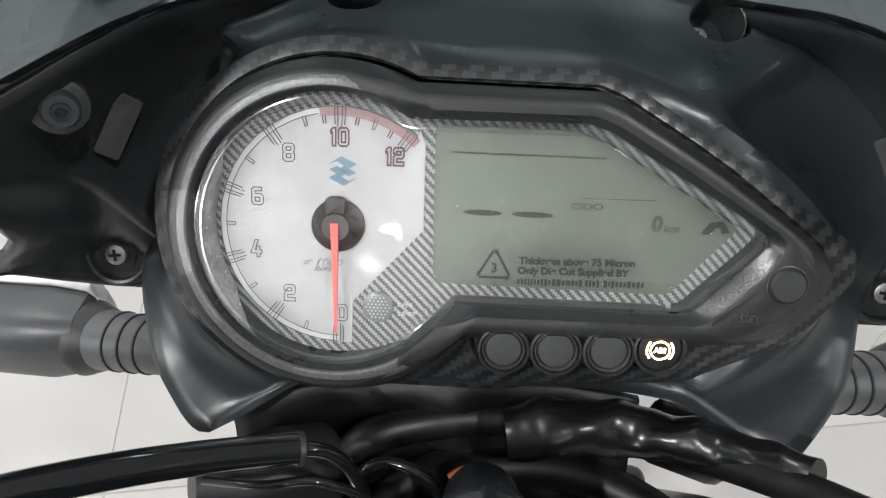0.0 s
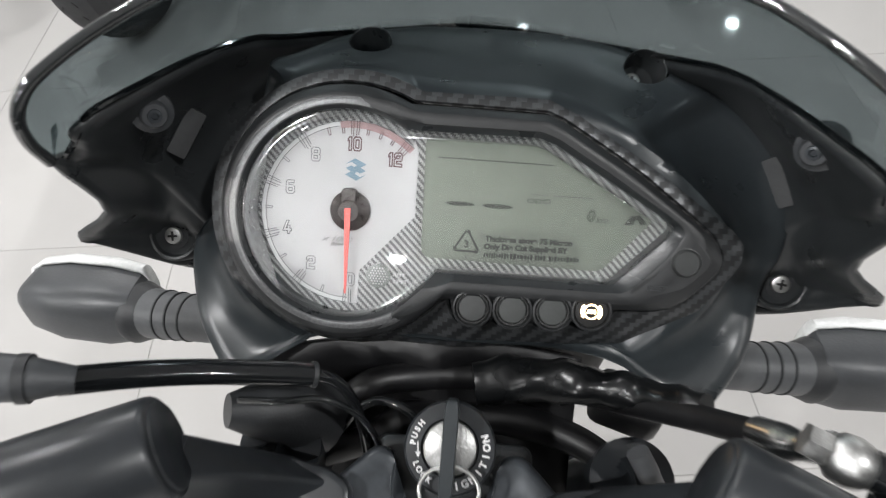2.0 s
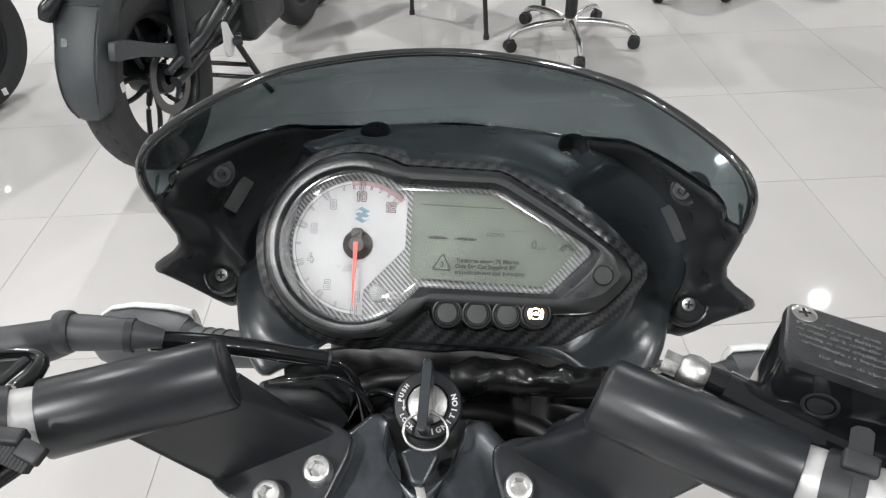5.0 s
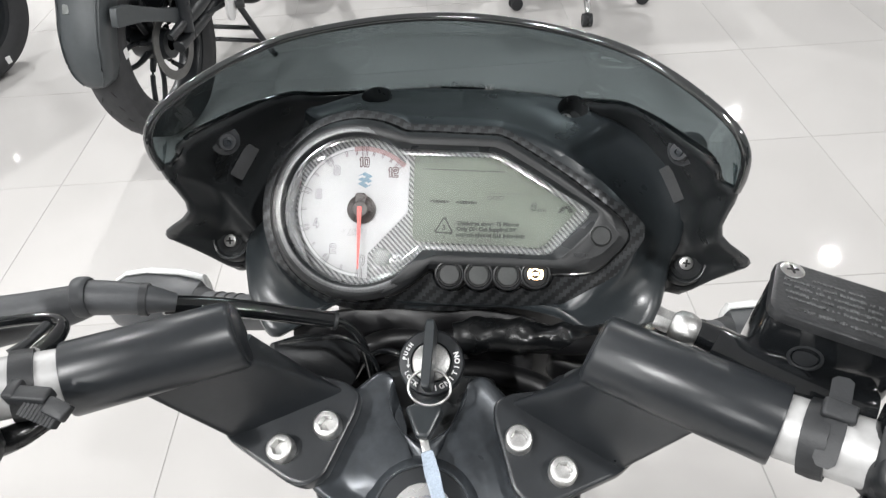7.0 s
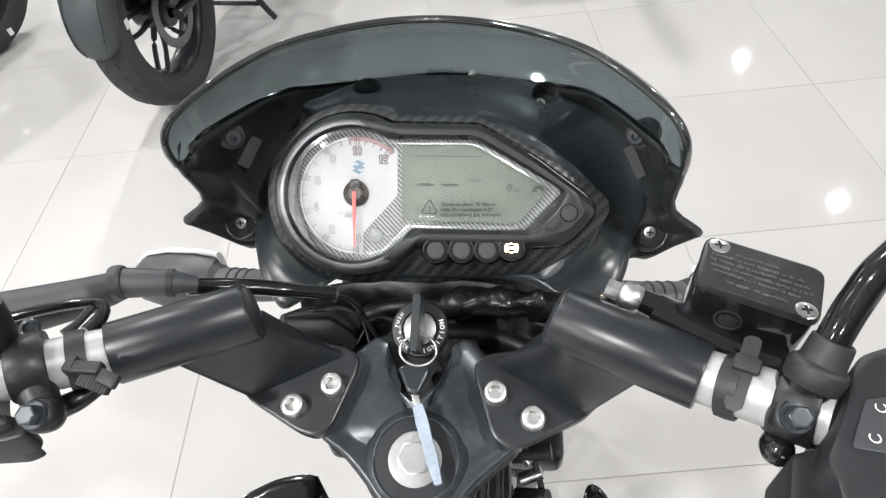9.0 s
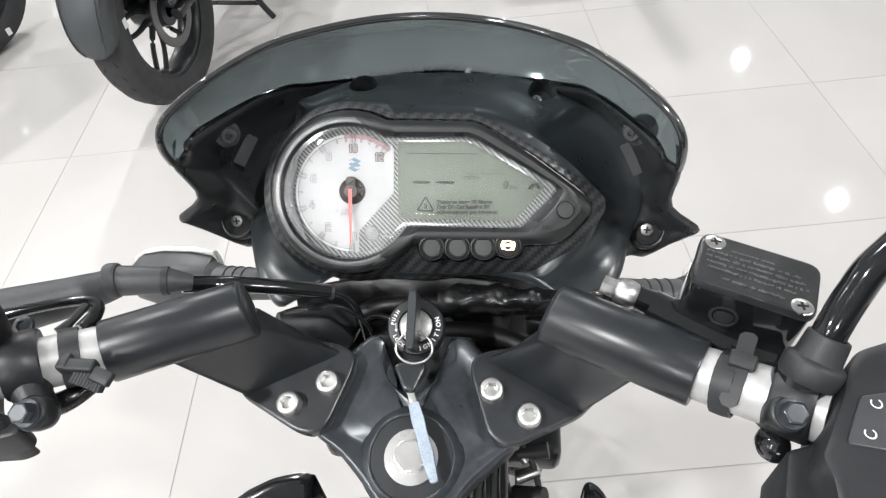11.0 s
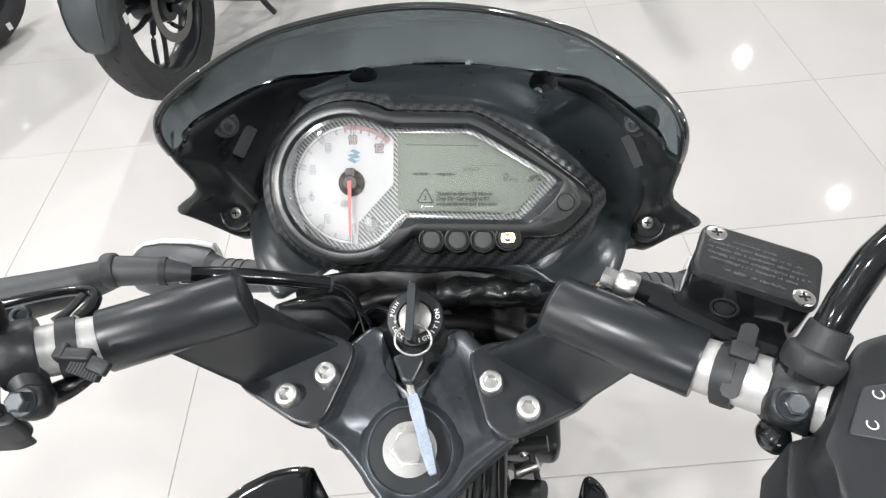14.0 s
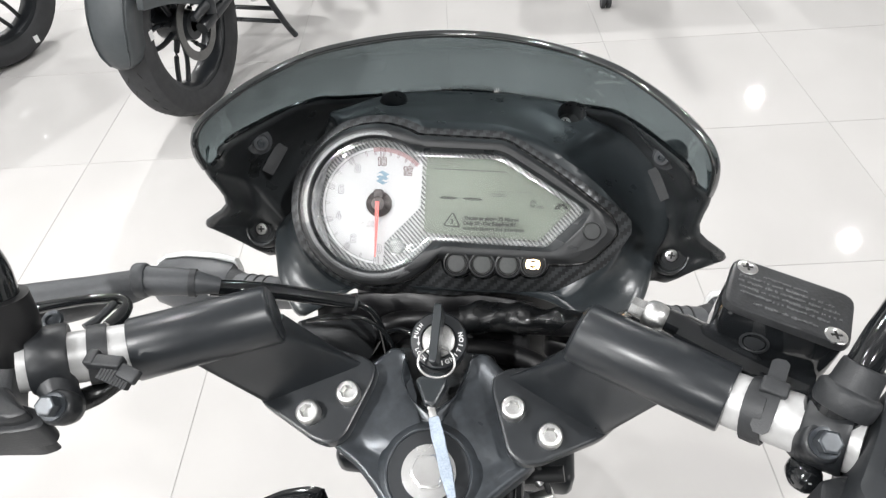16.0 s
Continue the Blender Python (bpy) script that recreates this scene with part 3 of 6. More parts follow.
    t = part("unit_text", lettering("x 1000", 3.3, outline=0.06, shear=0.4, width=1.36), INK_SOFT, dial, smooth=False)
    t.matrix_local = place(-4.9, -12.6, -7.85)
    t = part("unit_text", lettering("RPM", 2.2, outline=0.055, shear=0.4, width=1.3), INK_SOFT, dial, smooth=False)
    t.matrix_local = place(-4.9, -14.9, -7.85)
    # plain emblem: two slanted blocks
    e1 = [(-4.6, 1.9), (-0.4, 4.6), (4.4, 2.3), (2.0, 0.9), (4.2, -0.4), (1.8, -1.6), (-1.6, 0.4), (0.4, 1.7), (-1.8, 3.0)]
    e2 = [(-x, -y) for x, y in e1]
    emblem = joined(*[shift(prism(e, 0, 0.1), 1.9, 17.0, -7.9) for e in (e1, e2)])
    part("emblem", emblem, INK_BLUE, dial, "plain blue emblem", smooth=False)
    # hub and needle
    part("needle_hub", shift(turned([(8.4, -8), (8.4, -6.5), (7.6, -6), (7.2, -5.8), (4.6, -3.2), (4.2, -2.8)], 40), 0.6, 0, 0), HUB, body)
    part("needle_boss", shift(prism(rounded([(-3, 0), (3, 0), (3.4, 8.6), (-3.4, 8.6)], 2.4), -6, -3.4, 0.6), 0.4, 0.8, 0), HUB, body)
    nd = [(-1.25, 1.4), (1.25, 1.4), (0.35, -34.2), (-0.35, -34.2)]
    part("needle", moved(prism(nd, -3.4, -2.2, 0.15), place(0.4, 0, 0, 0.6)), NEEDLE, body, "thin red needle resting at zero", smooth=False)
    # shift light
    part("limit_lamp", shift(turned([(5.2, -8.6), (5.2, -8), (4.4, -7.6), (0.1, -7.2)], 28), 13.5, -26.8, 0), LAMP_OFF, body, "dotted clear shift lamp")
    dots = [box(13.5 + 1.25 * (a + 0.5 * (b % 2)), -26.8 + 1.1 * b, -7.1 - 0.045 * ((1.25 * a) ** 2 + (1.1 * b) ** 2) ** 0.5 * 2, 0.55, 0.55, 0.3, 0.12) for a in range(-3, 4) for b in range(-3, 4) if math.hypot(1.25 * (a + 0.5 * (b % 2)), 1.1 * b) < 4.2]
    part("lamp_dots", joined(*dots), INK_PALE, body, "fine pale dots moulded in the lamp")
    for k, txt in enumerate(("RPM", "LIMIT")):
        t = part("small_text", lettering(txt, 2.1, outline=0.06, shear=0.2, width=1.2), INK_PALE, body, smooth=False)
        t.matrix_local = place(22.0 + k * 0.8, -25.9 - k * 2.9, -8.4)
    # display
    lcd = part("display", prism(rounded([(30.4, 31.9), (75.6, 31.9), (123.4, 4.8), (104.8, -17.0), (31.2, -16.8)], [3, 5, 2, 3, 4]), -5.85, -5.6), LCD, body, "grey-green liquid crystal display", smooth=False)
    z = -5.5

    def seg(name, pts, ink=LCD_INK):
        return part(name, prism(pts, z, z + 0.06), ink, lcd, smooth=False)

    seg("bar_segment", [(35.5, 24.75), (81.9, 24.65), (81.9, 24.1), (35.5, 24.2)])
    for cu, hw in ((45.8, 6.0), (61.2, 6.4)):
        seg("digit_dash", [(cu + hw * math.cos(a), 6.4 + 0.95 * math.sin(a)) for a in [k * math.pi / 10 for k in range(20)]])
    seg("bar_segment", [(74.2, 12.4), (81.4, 12.3), (81.4, 12.05), (74.2, 12.15)])
    seg("bar_segment", [(83.1, 12.4), (98.7, 12.55), (98.7, 12.25), (83.1, 12.1)])
    seg("bar_segment", [(73.7, 0.65), (105.0, 1.0), (105.0, 0.8), (73.7, 0.45)], LCD_FAINT)
    t = part("display_text", lettering("ODO", 2.9, width=1.42, bold=0.14), LCD_PALE, lcd, smooth=False)
    t.matrix_local = place(77.5, 9.6, z, 1)
    t = part("display_digit", lettering("0", 6.6, shear=0.12, width=0.95, bold=0.36), LCD_PALE, lcd, smooth=False)
    t.matrix_local = place(98.7, 5.1, z, 1)
    t = part("display_text", lettering("km", 3.4, shear=0.15, width=1.15, bold=0.12), LCD_PALE, lcd, smooth=False)
    t.matrix_local = place(103.4, 3.9, z, 1)
    t = part("display_text", lettering("km/h", 4.9, shear=0.2, width=1.25, bold=0.22), LCD_FAINT, lcd, smooth=False)
    t.matrix_local = place(60.4, -6.0, z, -1)
    seg("service_symbol", [(112.1, 2.7), (114.5, 6.4), (118.5, 6.9), (121.0, 3.6), (118.6, 3.0), (117.6, 4.9), (116.4, 4.9), (115.6, 2.8)])
    seg("digit_dash", [(68, -13.5), (71.5, -13.6), (71.5, -15.6), (68, -15.5)], LCD_FAINT)
    seg("digit_dash", [(72.6, -13.6), (76, -13.7), (76, -15.7), (72.6, -15.6)], LCD_FAINT)
    # protective film with printed notes
    film = part("protective_film", prism(rounded([(29.5, 32), (77, 32.6), (126.5, 4.6), (106, -19.2), (30.5, -18.8)], 2), FILM_W, FILM_W + 0.06), FILM, body, "thin clear protective film with printed note", smooth=False)
    film.visible_shadow = False
    for k, txt in enumerate(("Thickness above 75 Micron", "Only Die Cut Supplied BY")):
        t = part("film_text", lettering(txt, 2.95, width=1.04, bold=0.15), FILM_INK, film, smooth=False)
        t.matrix_local = place((74.2, 73.2)[k], -5.5 - 3.1 * k, FILM_W + 0.1, 1.2)
    rnd = random.Random(7)
    bars = []
    for x0, x1 in ((57.0, 66.4), (67.4, 76.2), (77.2, 81.6), (82.6, 86.2), (87.2, 93.8)):
        x = x0
        while x < x1:
            w = rnd.uniform(0.5, 1.2)
            bars.append(box(x + w / 2, -12.3 + (x - 57) * 0.02, FILM_W + 0.1, w, rnd.choice((1.5, 1.5, 2.1)), 0.05))
            x += w + 0.35
    tagged(part("film_print", joined(*bars), FILM_INK, film, smooth=False), kind="stuff")
    tri3 = []
    for k in range(3):
        a = radians(90 + 120 * k)
        b2 = radians(90 + 120 * (k + 1))
        p, q = Vector((5.9 * math.cos(a), 5.9 * math.sin(a))), Vector((5.9 * math.cos(b2), 5.9 * math.sin(b2)))
        d = (q - p).normalized()
        nn = Vector((-d.y, d.x)) * 0.38
        p2, q2 = p + d * 0.6, q - d * 1.6
        tri3.append(prism([tuple(p2 + nn), tuple(q2 + nn), tuple(q2 - nn), tuple(p2 - nn)], 0, 0.05))
        tri3.append(prism([tuple(q2 + nn * 2.6), tuple(q2 + d * 1.5), tuple(q2 - nn * 2.6)], 0, 0.05))
    part("film_symbol", shift(joined(*tri3), 49.9, -8.4, FILM_W + 0.1), FILM_INK, film, smooth=False)
    t = part("film_text", lettering("3", 4.0, bold=0.12), FILM_INK, film, smooth=False)
    t.matrix_local = place(49.9, -8.6, FILM_W + 0.12)
    t = part("film_text", lettering("V", 2.0), FILM_INK, film, smooth=False)
    t.matrix_local = place(50.1, -13.8, FILM_W + 0.12)
    # dust and lint on the film and the lens
    rnd = random.Random(21)
    dust = []
    for k in range(70):
        u, v = (rnd.uniform(32, 118), rnd.uniform(-15, 29)) if k < 26 else (rnd.gauss(-30, 9), rnd.gauss(-2, 16))
        if WINDOW((u, v)) > -3:
            continue
        ln, wd = rnd.choice(((0.2, 0.2), (0.3, 0.25), (0.25, 0.2), (0.8, 0.12), (0.45, 0.35)))
        dust.append(moved(box(0, 0, 0, ln, wd, 0.05), place(u, v, FILM_W + 0.12, rnd.uniform(0, 180))))
    tagged(part("dust", joined(*dust), INK_PALE, body, "pale dust specks and lint", smooth=False), kind="stuff")
    # clear lens, gently domed
    l3, l2, l1, l0 = outline(WINDOW, 0.5), outline(WINDOW, -1.2), outline(WINDOW, -5), outline(WINDOW, -12)
    top = [at(l3, 1.0), at(l2, 3.0), at(l1, 3.9), at(l0, 4.15)]
    low = [at(l0, 2.9), at(l1, 2.6), at(l2, 1.8), at(l3, -0.2)]
    bm = loft([low[3], top[0], top[1], top[2], top[3]], cap_last=True)
    bm = joined(bm, loft([low[3], low[2], low[1], low[0]], cap_last=True))
    bmesh.ops.remove_doubles(bm, verts=bm.verts, dist=1e-6)
    lens = part("lens", bm, LENS, body, "clear domed plastic lens")
    lens.visible_shadow = False
    part("lens_edge", loft([at(outline(WINDOW, -0.1), 1.2), at(outline(WINDOW, -0.3), 3.6), at(outline(WINDOW, -1.0), 4.5), at(outline(WINDOW, -2.2), 4.75), at(outline(WINDOW, -3.4), 4.45)]), LENS_EDGE, lens, "glinting bevelled edge of the lens")
    # side of the lens, seen through its face
    wall = []
    for r, w in ((41.4, 3.4), (40.9, 2.6), (40.6, -1.0), (39.9, -5.0), (38.9, -7.9)):
        row = []
        for a in range(134, 239, 3):
            f = min(1.0, (a - 134) / 25, (236 - a) / 25)
            row.append(mm(0.3 + (41.4 + (r - 41.4) * f) * math.cos(radians(a)), -1.0 + (41.4 + (r - 41.4) * f) * math.sin(radians(a)), 3.4 + (w - 3.4) * f))
        wall.append(row)
    part("lens_side", loft(wall, closed=False), LENS_WALL, lens, "glinting side of the clear lens")
    # tell-tale lamps
    for k, (u, v) in enumerate(LAMPS):
        cup = part("lamp_collar", shift(turned([(8.2, -6), (8.2, 4.4), (7.9, 5.0), (7.2, 5.2), (6.9, 4.6), (6.7, 3.4)], 36), u, v, 0), BEZEL, body)
        if k < 3:
            part("lamp_rim", shift(turned([(6.75, 3.0), (6.7, 4.8), (6.35, 5.25), (5.95, 4.7), (5.7, 3.2)], 36), u, v, 0), LAMP_RIM, cup)
            part("lamp_lens", shift(turned([(5.7, 2.6), (5.6, 4.1), (5.2, 4.45), (3, 4.55), (0.1, 4.58)], 36), u, v, 0), LAMP_CLEAR if k else LAMP_DARK, cup, "unlit dark tell-tale lamp")
        else:
            part("lamp_lens", shift(turned([(6.5, 3.4), (6.3, 4.4), (4, 4.8), (0.1, 4.9)], 32), u, v, 0), DARK, cup, "dark lamp window with lit symbol")
            sym = [shift(loft([[mm(x, y, 0) for x, y in circle(r, 28)] for r in (2.6, 3.1)]), u, v, 5.05)]
            for s in (0, 180):
                sym.append(shift(loft([[mm(x, y, 0) for x, y in circle(r, 10, a0=-42 + s, a1=42 + s, full=False)] for r in (3.7, 4.2)], closed=False), u, v, 5.0))
            sym.append(shift(lettering("ABS", 2.2, width=0.95, bold=0.06), u, v, 5.05))
            part("lit_symbol", joined(*sym), LAMP_ON, cup, "glowing amber brake symbol", smooth=False)
    # clear tape at the dial's side
    tape = part("clear_tape", prism(rounded([(-50, 10.5), (-39.5, 11.5), (-40, -14), (-49.5, -15.5)], 2.4), 6.0, 6.12), TAPE, body, "small clear tape tab", smooth=False)
    tape.visible_shadow = False
    # reset button on its raised triangular pad
    pad = rounded([(137.5, 1.5), (146, -8.5), (136, -20), (118, -25.5), (114, -22.5), (128, -10)], [4, 4, 5, 3, 2, 4])
    pad_ob = part("button_pad", prism(pad, 2.0, 5.35, 0.5), BEZEL, body)
    part("reset_button", shift(turned([(6.0, 4), (6.0, 5.6), (5.7, 5.7), (5.5, 5.2), (5.3, 6.0), (4.6, 6.8), (0.1, 7.0)], 32), 135.2, -9.2, 0), LAMP_DARK, pad_ob, "round grey reset button")
    t = part("button_text", lettering("RESET", 3.2, outline=0.12, width=0.9), INK_GREY, pad_ob, smooth=False)
    t.matrix_local = place(125.0, -20.0, 5.75)
    return body


instrument_cluster()


# carbon-print flange round the cluster
def flange_w(v):
    f = max(0.0, min(1.0, (-v - 22) / 34))
    return -6.0 - 9.0 * f * f * (3 - 2 * f)


def surround():
    a, b, c = outline(HOUSE, 1.2), outline(HOUSE, 1.9), outline(SURROUND, 0)
    loops = [at(a, -14), at(a, -5.2), at(b, -4.4), [mm((p[0] + q[0]) / 2, (p[1] + q[1]) / 2, 0.4 * flange_w(q[1]) - 2.5) for p, q in zip(b, c)], [mm(u, v, flange_w(v)) for u, v in c]]
    part("carbon_surround", loft(loops), CARBON_WIDE, bike, "carbon-print flange round the instruments", m=CLUSTER)


surround()


# matte shroud that runs from the flange up to the hood and down both arms
SHROUD_KEYS = [(0, 262, -46), (35, 254, -42), (64, 236, -36), (84, 211, -31), (94, 202, -30), (105, 197, -33), (117, 190, -38), (127, 179, -46), (135, 164, -61), (136, 154, -78), (131, 146, -92), (124, 122, -104), (115, 106, -113), (103, 94, -119), (88, 97, -113), (68, 105, -101), (40, 108, -96), (0, 108, -96)]
# the edge on the clutch side lies deeper
SHROUD_CLUTCH_SIDE = [(-40, 108, -96), (-68, 105, -101), (-88, 97, -113), (-103, 94, -119), (-115, 106, -113), (-124, 122, -104), (-129, 148, -89), (-105, 172, -70), (-99, 192, -42), (-93, 199, -28), (-84, 210, -30), (-64, 236, -36), (-35, 254, -42)]
WELLS = [((70, 213, -30), (0.05, -0.5, 0.86)), ((-53, 219, -28.5), (-0.05, -0.15, 0.98))]
HOOD = (30.0, 151.0, 2.0, 10.0)  # from and to, in degrees round the cluster, its rise and the fall of the sides in mm


def shroud():
    inner = [CLUSTER @ mm(u, v, flange_w(v) - 0.6) * 1000 for u, v in outline(SURROUND, -0.5, 360)]
    cen = CLUSTER @ mm(EYE_U, EYE_V, 0) * 1000
    ax, ay = Vector((1, 0, 0)), Vector((0, math.cos(radians(47.03)), math.sin(radians(47.03))))
    keys = SHROUD_KEYS + SHROUD_CLUTCH_SIDE
    ring = spline([Vector(k) for k in keys] + [Vector(keys[0])], 400)
    polar = sorted((math.atan2((p - cen).dot(ay), (p - cen).dot(ax)) % (2 * math.pi), p) for p in [q.freeze() for q in ring])
    angs = [a for a, _ in polar]

    def outer(a):
        for i in range(len(angs)):
            if angs[i] >= a:
                break
        else:
            i = 0
        a1, p1 = polar[i]
        a0, p0 = polar[i - 1]
        span = (a1 - a0) % (2 * math.pi)
        f = ((a - a0) % (2 * math.pi)) / span if span > 1e-9 else 0
        return p0.lerp(p1, min(1, f))

    n = len(inner)
    # the flange's corners fade out towards the edge of the shroud
    soft = [sum((inner[(i + k) % n] for k in range(-18, 19)), Vector()) / 37 for i in range(n)]

    def ease(x):
        x = max(0.0, min(1.0, x))
        return x * x * (3 - 2 * x)

    def hood(a):
        return max(0.0, min(1.0, (a - HOOD[0] + 10) / 24, (HOOD[1] - a) / 2.5))

    def side(a):
        a = (a + 90) % 360 - 90
        return ease((a - HOOD[1]) / 3) * ease((208 - a) / 26) + 0.6 * ease((HOOD[0] + 4 - a) / 8) * ease((a + 28) / 26)

    out = [outer(2 * math.pi * i / n) for i in range(n)]
    nrm = Vector((0, -math.sin(radians(47.03)), math.cos(radians(47.03))))
    loops = [inner]
    for f, lift, raised in ((0.05, 1.0, 0.4), (0.13, 2.4, 1.0), (0.19, 2.2, 1.0), (0.3, 0.4, 1.0), (0.5, 0.2, 1.0), (0.66, 1.6, 1.0), (0.78, 4.2, 1.0), (0.87, 5.8, 1.0), (0.94, 5.4, 0.9), (0.985, 2.8, 0.6), (1.0, -1.0, 0.2)):
        row = []
        for i, (p, r, q) in enumerate(zip(inner, soft, out)):
            a = 360.0 * i / n
            dip = HOOD[3] * side(a) * max(0.0, min(1.0, (f - 0.12) * 4)) * min(1.0, (1.05 - f) * 3)
            up = lift * min(1.0, (q - p).length / 28) * (1 - 0.85 * min(1.0, side(a) * 1.6) * ease((f - 0.3) * 4))
            row.append(p.lerp(r, min(1.0, f / 0.3)).lerp(q, f) + nrm * (up + raised * HOOD[2] * hood(a) - dip))
        loops.append(row)
    loops.append([q - nrm * 6 + (q - cen).normalized() * -1 for q in out])
    bm = loft([[p / 1000 for p in lp] for lp in loops])
    # round holes for the screw wells
    for c, d in WELLS:
        c, d = Vector(c) / 1000, Vector(d).normalized()

        def off(p):
            v = p - c
            return (v - d * v.dot(d)).length if abs(v.dot(d)) < 0.014 else 1.0

        near = [f for f in bm.faces if off(f.calc_center_median()) < 0.022]
        bmesh.ops.subdivide_edges(bm, edges=list({e for f in near for e in f.edges}), cuts=5, use_grid_fill=True)
        bmesh.ops.delete(bm, geom=[f for f in bm.faces if all(off(v.co) < 0.0098 for v in f.verts)], context="FACES")
        for v in bm.verts:
            if v.is_boundary and off(v.co) < 0.0132:
                w = v.co - c
                h = d * w.dot(d)
                v.co = c + h + (w - h).normalized() * 0.0095
    part("shroud", bm, MATTE, bike, "matte black moulded instrument shroud")


shroud()

# gloss fairing behind, one shell to each side
FAIRING_RIM = [
    [(0, 270, -50), (0, 264, -72), (0, 240, -92)],
    [(64, 239, -37), (74, 242, -62), (80, 224, -92)],
    [(86, 212, -23), (95, 219, -54), (92, 203, -92)],
    [(95, 196, -13), (107, 208, -50), (98, 196, -92)],
    [(103, 174, -3), (118, 196, -48), (104, 186, -92)],
    [(119, 142, 1), (130, 179, -48), (113, 173, -97)],
    [(130.5, 119, 3), (138, 165, -52), (116, 163, -102)],
]
FAIRING_WING = [
    [(137, 121, -9), (141, 160, -57), (115, 156, -104)],
    [(144, 115.5, -13), (143, 159, -63), (115, 154, -105)],
    [(146, 126, -48), (144, 157, -82), (114, 148, -107)],
    [(166, 126, -67), (148, 157, -98), (113, 144, -112)],
    [(162, 133, -84), (146, 158, -110), (112, 140, -116)],
    [(146, 157, -126), (132, 152, -121), (112, 136, -120)],
]


def fairing(side):
    rows = [[Vector((x * side - (2.4 if i < 9 else 1), y, z)) for x, y, z in r] for i, r in enumerate(FAIRING_RIM + FAIRING_WING)]
    cols = [spline([r[k] for r in rows], 46) for k in range(3)]
    grid = [spline([c[i] for c in cols], 14) for i in range(46)]
    loops = [[p / 1000 for p in g] for g in grid]
    bm = loft(loops, closed=False)
    ob = part("fairing_side", bm, FAIRING_BLACK, bike, "gloss black fairing side with pointed wing")
    sol = ob.modifiers.new("thick", "SOLIDIFY")
    sol.thickness, sol.offset = 0.0025, -1
    return ob


SCREEN_TOP = [(0, 190, 38), (41, 185, 37), (83, 166, 36), (110, 143, 32), (128, 124, 26), (137, 113, 20), (142, 109, 8), (144, 114, -10)]
SCREEN_LOW = [(0, 268, -48), (35, 256, -44), (64, 238, -36), (86, 211, -22), (96, 192, -11), (108, 165, -2), (120, 141, 2), (131, 120, 3), (137, 120, -9), (144, 116, -12)]


def windscreen():
    SCREEN_SHIFT, SCREEN_WIDE = -2.4, 0.985
    full_top = [(-x, y, z) for x, y, z in reversed(SCREEN_TOP[1:])] + SCREEN_TOP
    full_low = [(-x, y, z) for x, y, z in reversed(SCREEN_LOW[1:])] + SCREEN_LOW
    full_top, full_low = ([(x * SCREEN_WIDE + SCREEN_SHIFT, y, z) for x, y, z in k] for k in (full_top, full_low))
    a, b = spline(full_top, 80), spline(full_low, 80)
    loops = []
    for k in range(9):
        f = k / 8
        loops.append([(p.lerp(q, f) + Vector((0, 1, 0.9)) * 9 * math.sin(math.pi * f)) / 1000 for p, q in zip(a, b)])
    ob = part("windscreen", loft(loops, closed=False), TINT, bike, "smoked grey curved windscreen with polished rim")
    sol = ob.modifiers.new("thick", "SOLIDIFY")
    sol.thickness, sol.offset = 0.003, 0
    # added dark bead keeps the bright floor from showing through the gap
    part("gap_bead", tube([tuple(p) for p in b[2:78:4]], 1.3, n=100, sides=8), GLOSS, ob, "dark bead added to hide the gap at the foot of the screen")
    part("screen_rim", tube([tuple(p) for p in a[::4]] + [tuple(a[-1])], 2.25, n=120, sides=10), RIM, ob, "rounded gloss rim of the windscreen")
    return ob


windscreen()
for s in (-1, 1):
    fairing(s)

# ---- steering head: clamp, risers, ignition ----
# plane of the bracket feet: p right, q ahead along the plane, h off it
STEER = pose(0, 0, -0.0995, 16, 0, 0)


def top_clamp():
    o = [(-39, 49), (-30, 58), (-22.4, 57), (-23.2, 41), (-15, 28), (-2.6, 21.5), (11.2, 32), (17, 46), (18, 57.5), (26.5, 59), (34, 52), (46, 40), (58, 10), (58, -2), (44.5, -14), (33, -25), (26, -35), (10, -46), (-8, -46), (-21, -32), (-28.5, -23.5), (-41.5, -11), (-56, -2.6), (-60, 8), (-48, 40)]
    o = rounded(o, 6)
    cc = Vector((0, 2))
    loops = []
    for inset, h in ((0, -36), (0, -14), (0.5, -12), (1.6, -10.6), (2.8, -10.0), (4.2, -10.0), (8, -11.0), (14, -12.6), (20, -12.4), (27, -10.8)):
        loops.append([mm(*(Vector(p) + (cc - Vector(p)).normalized() * min(inset, (cc - Vector(p)).length * 0.9)), h) for p in o])
    ob = part("top_clamp", loft(loops, cap_first=True, cap_last=True), CLAMP, bike, "dark cast steering clamp", m=STEER)
    part("lock_mount", prism(rounded([(-32, 64), (32, 64), (30, 12), (-30, 12)], 6), -60, -27, 3), FAIRING_BLACK, ob)
    cup = turned([(22.4, -9.2), (21.6, -12.5), (19.5, -14.5), (15, -15)], 48)
    part("stem_collar", shift(turned([(30, -14), (28.5, -11.4), (26, -9.8), (24.4, -8.6), (23.4, -8.2), (22.6, -8.6), (22.2, -11)], 64), 0.6, -12, 0), CLAMP, ob)
    part("stem_recess", shift(cup, 0.6, -12, 0), SATIN, ob)
    nut = joined(shift(turned([(15.4, -16), (15.4, -9.6), (14.8, -8.8), (9.5, -8.6)], 48), 0.6, -12, 0),
                 shift(prism([(9.8 * math.cos(radians(60 * k + 12)), 9.8 * math.sin(radians(60 * k + 12))) for k in range(6)], -9, -4.6, 1.0), 0.4, -12, 0))
    part("stem_nut", nut, NUT, ob, "polished hexagon stem nut with washer")
    return ob


top_clamp()


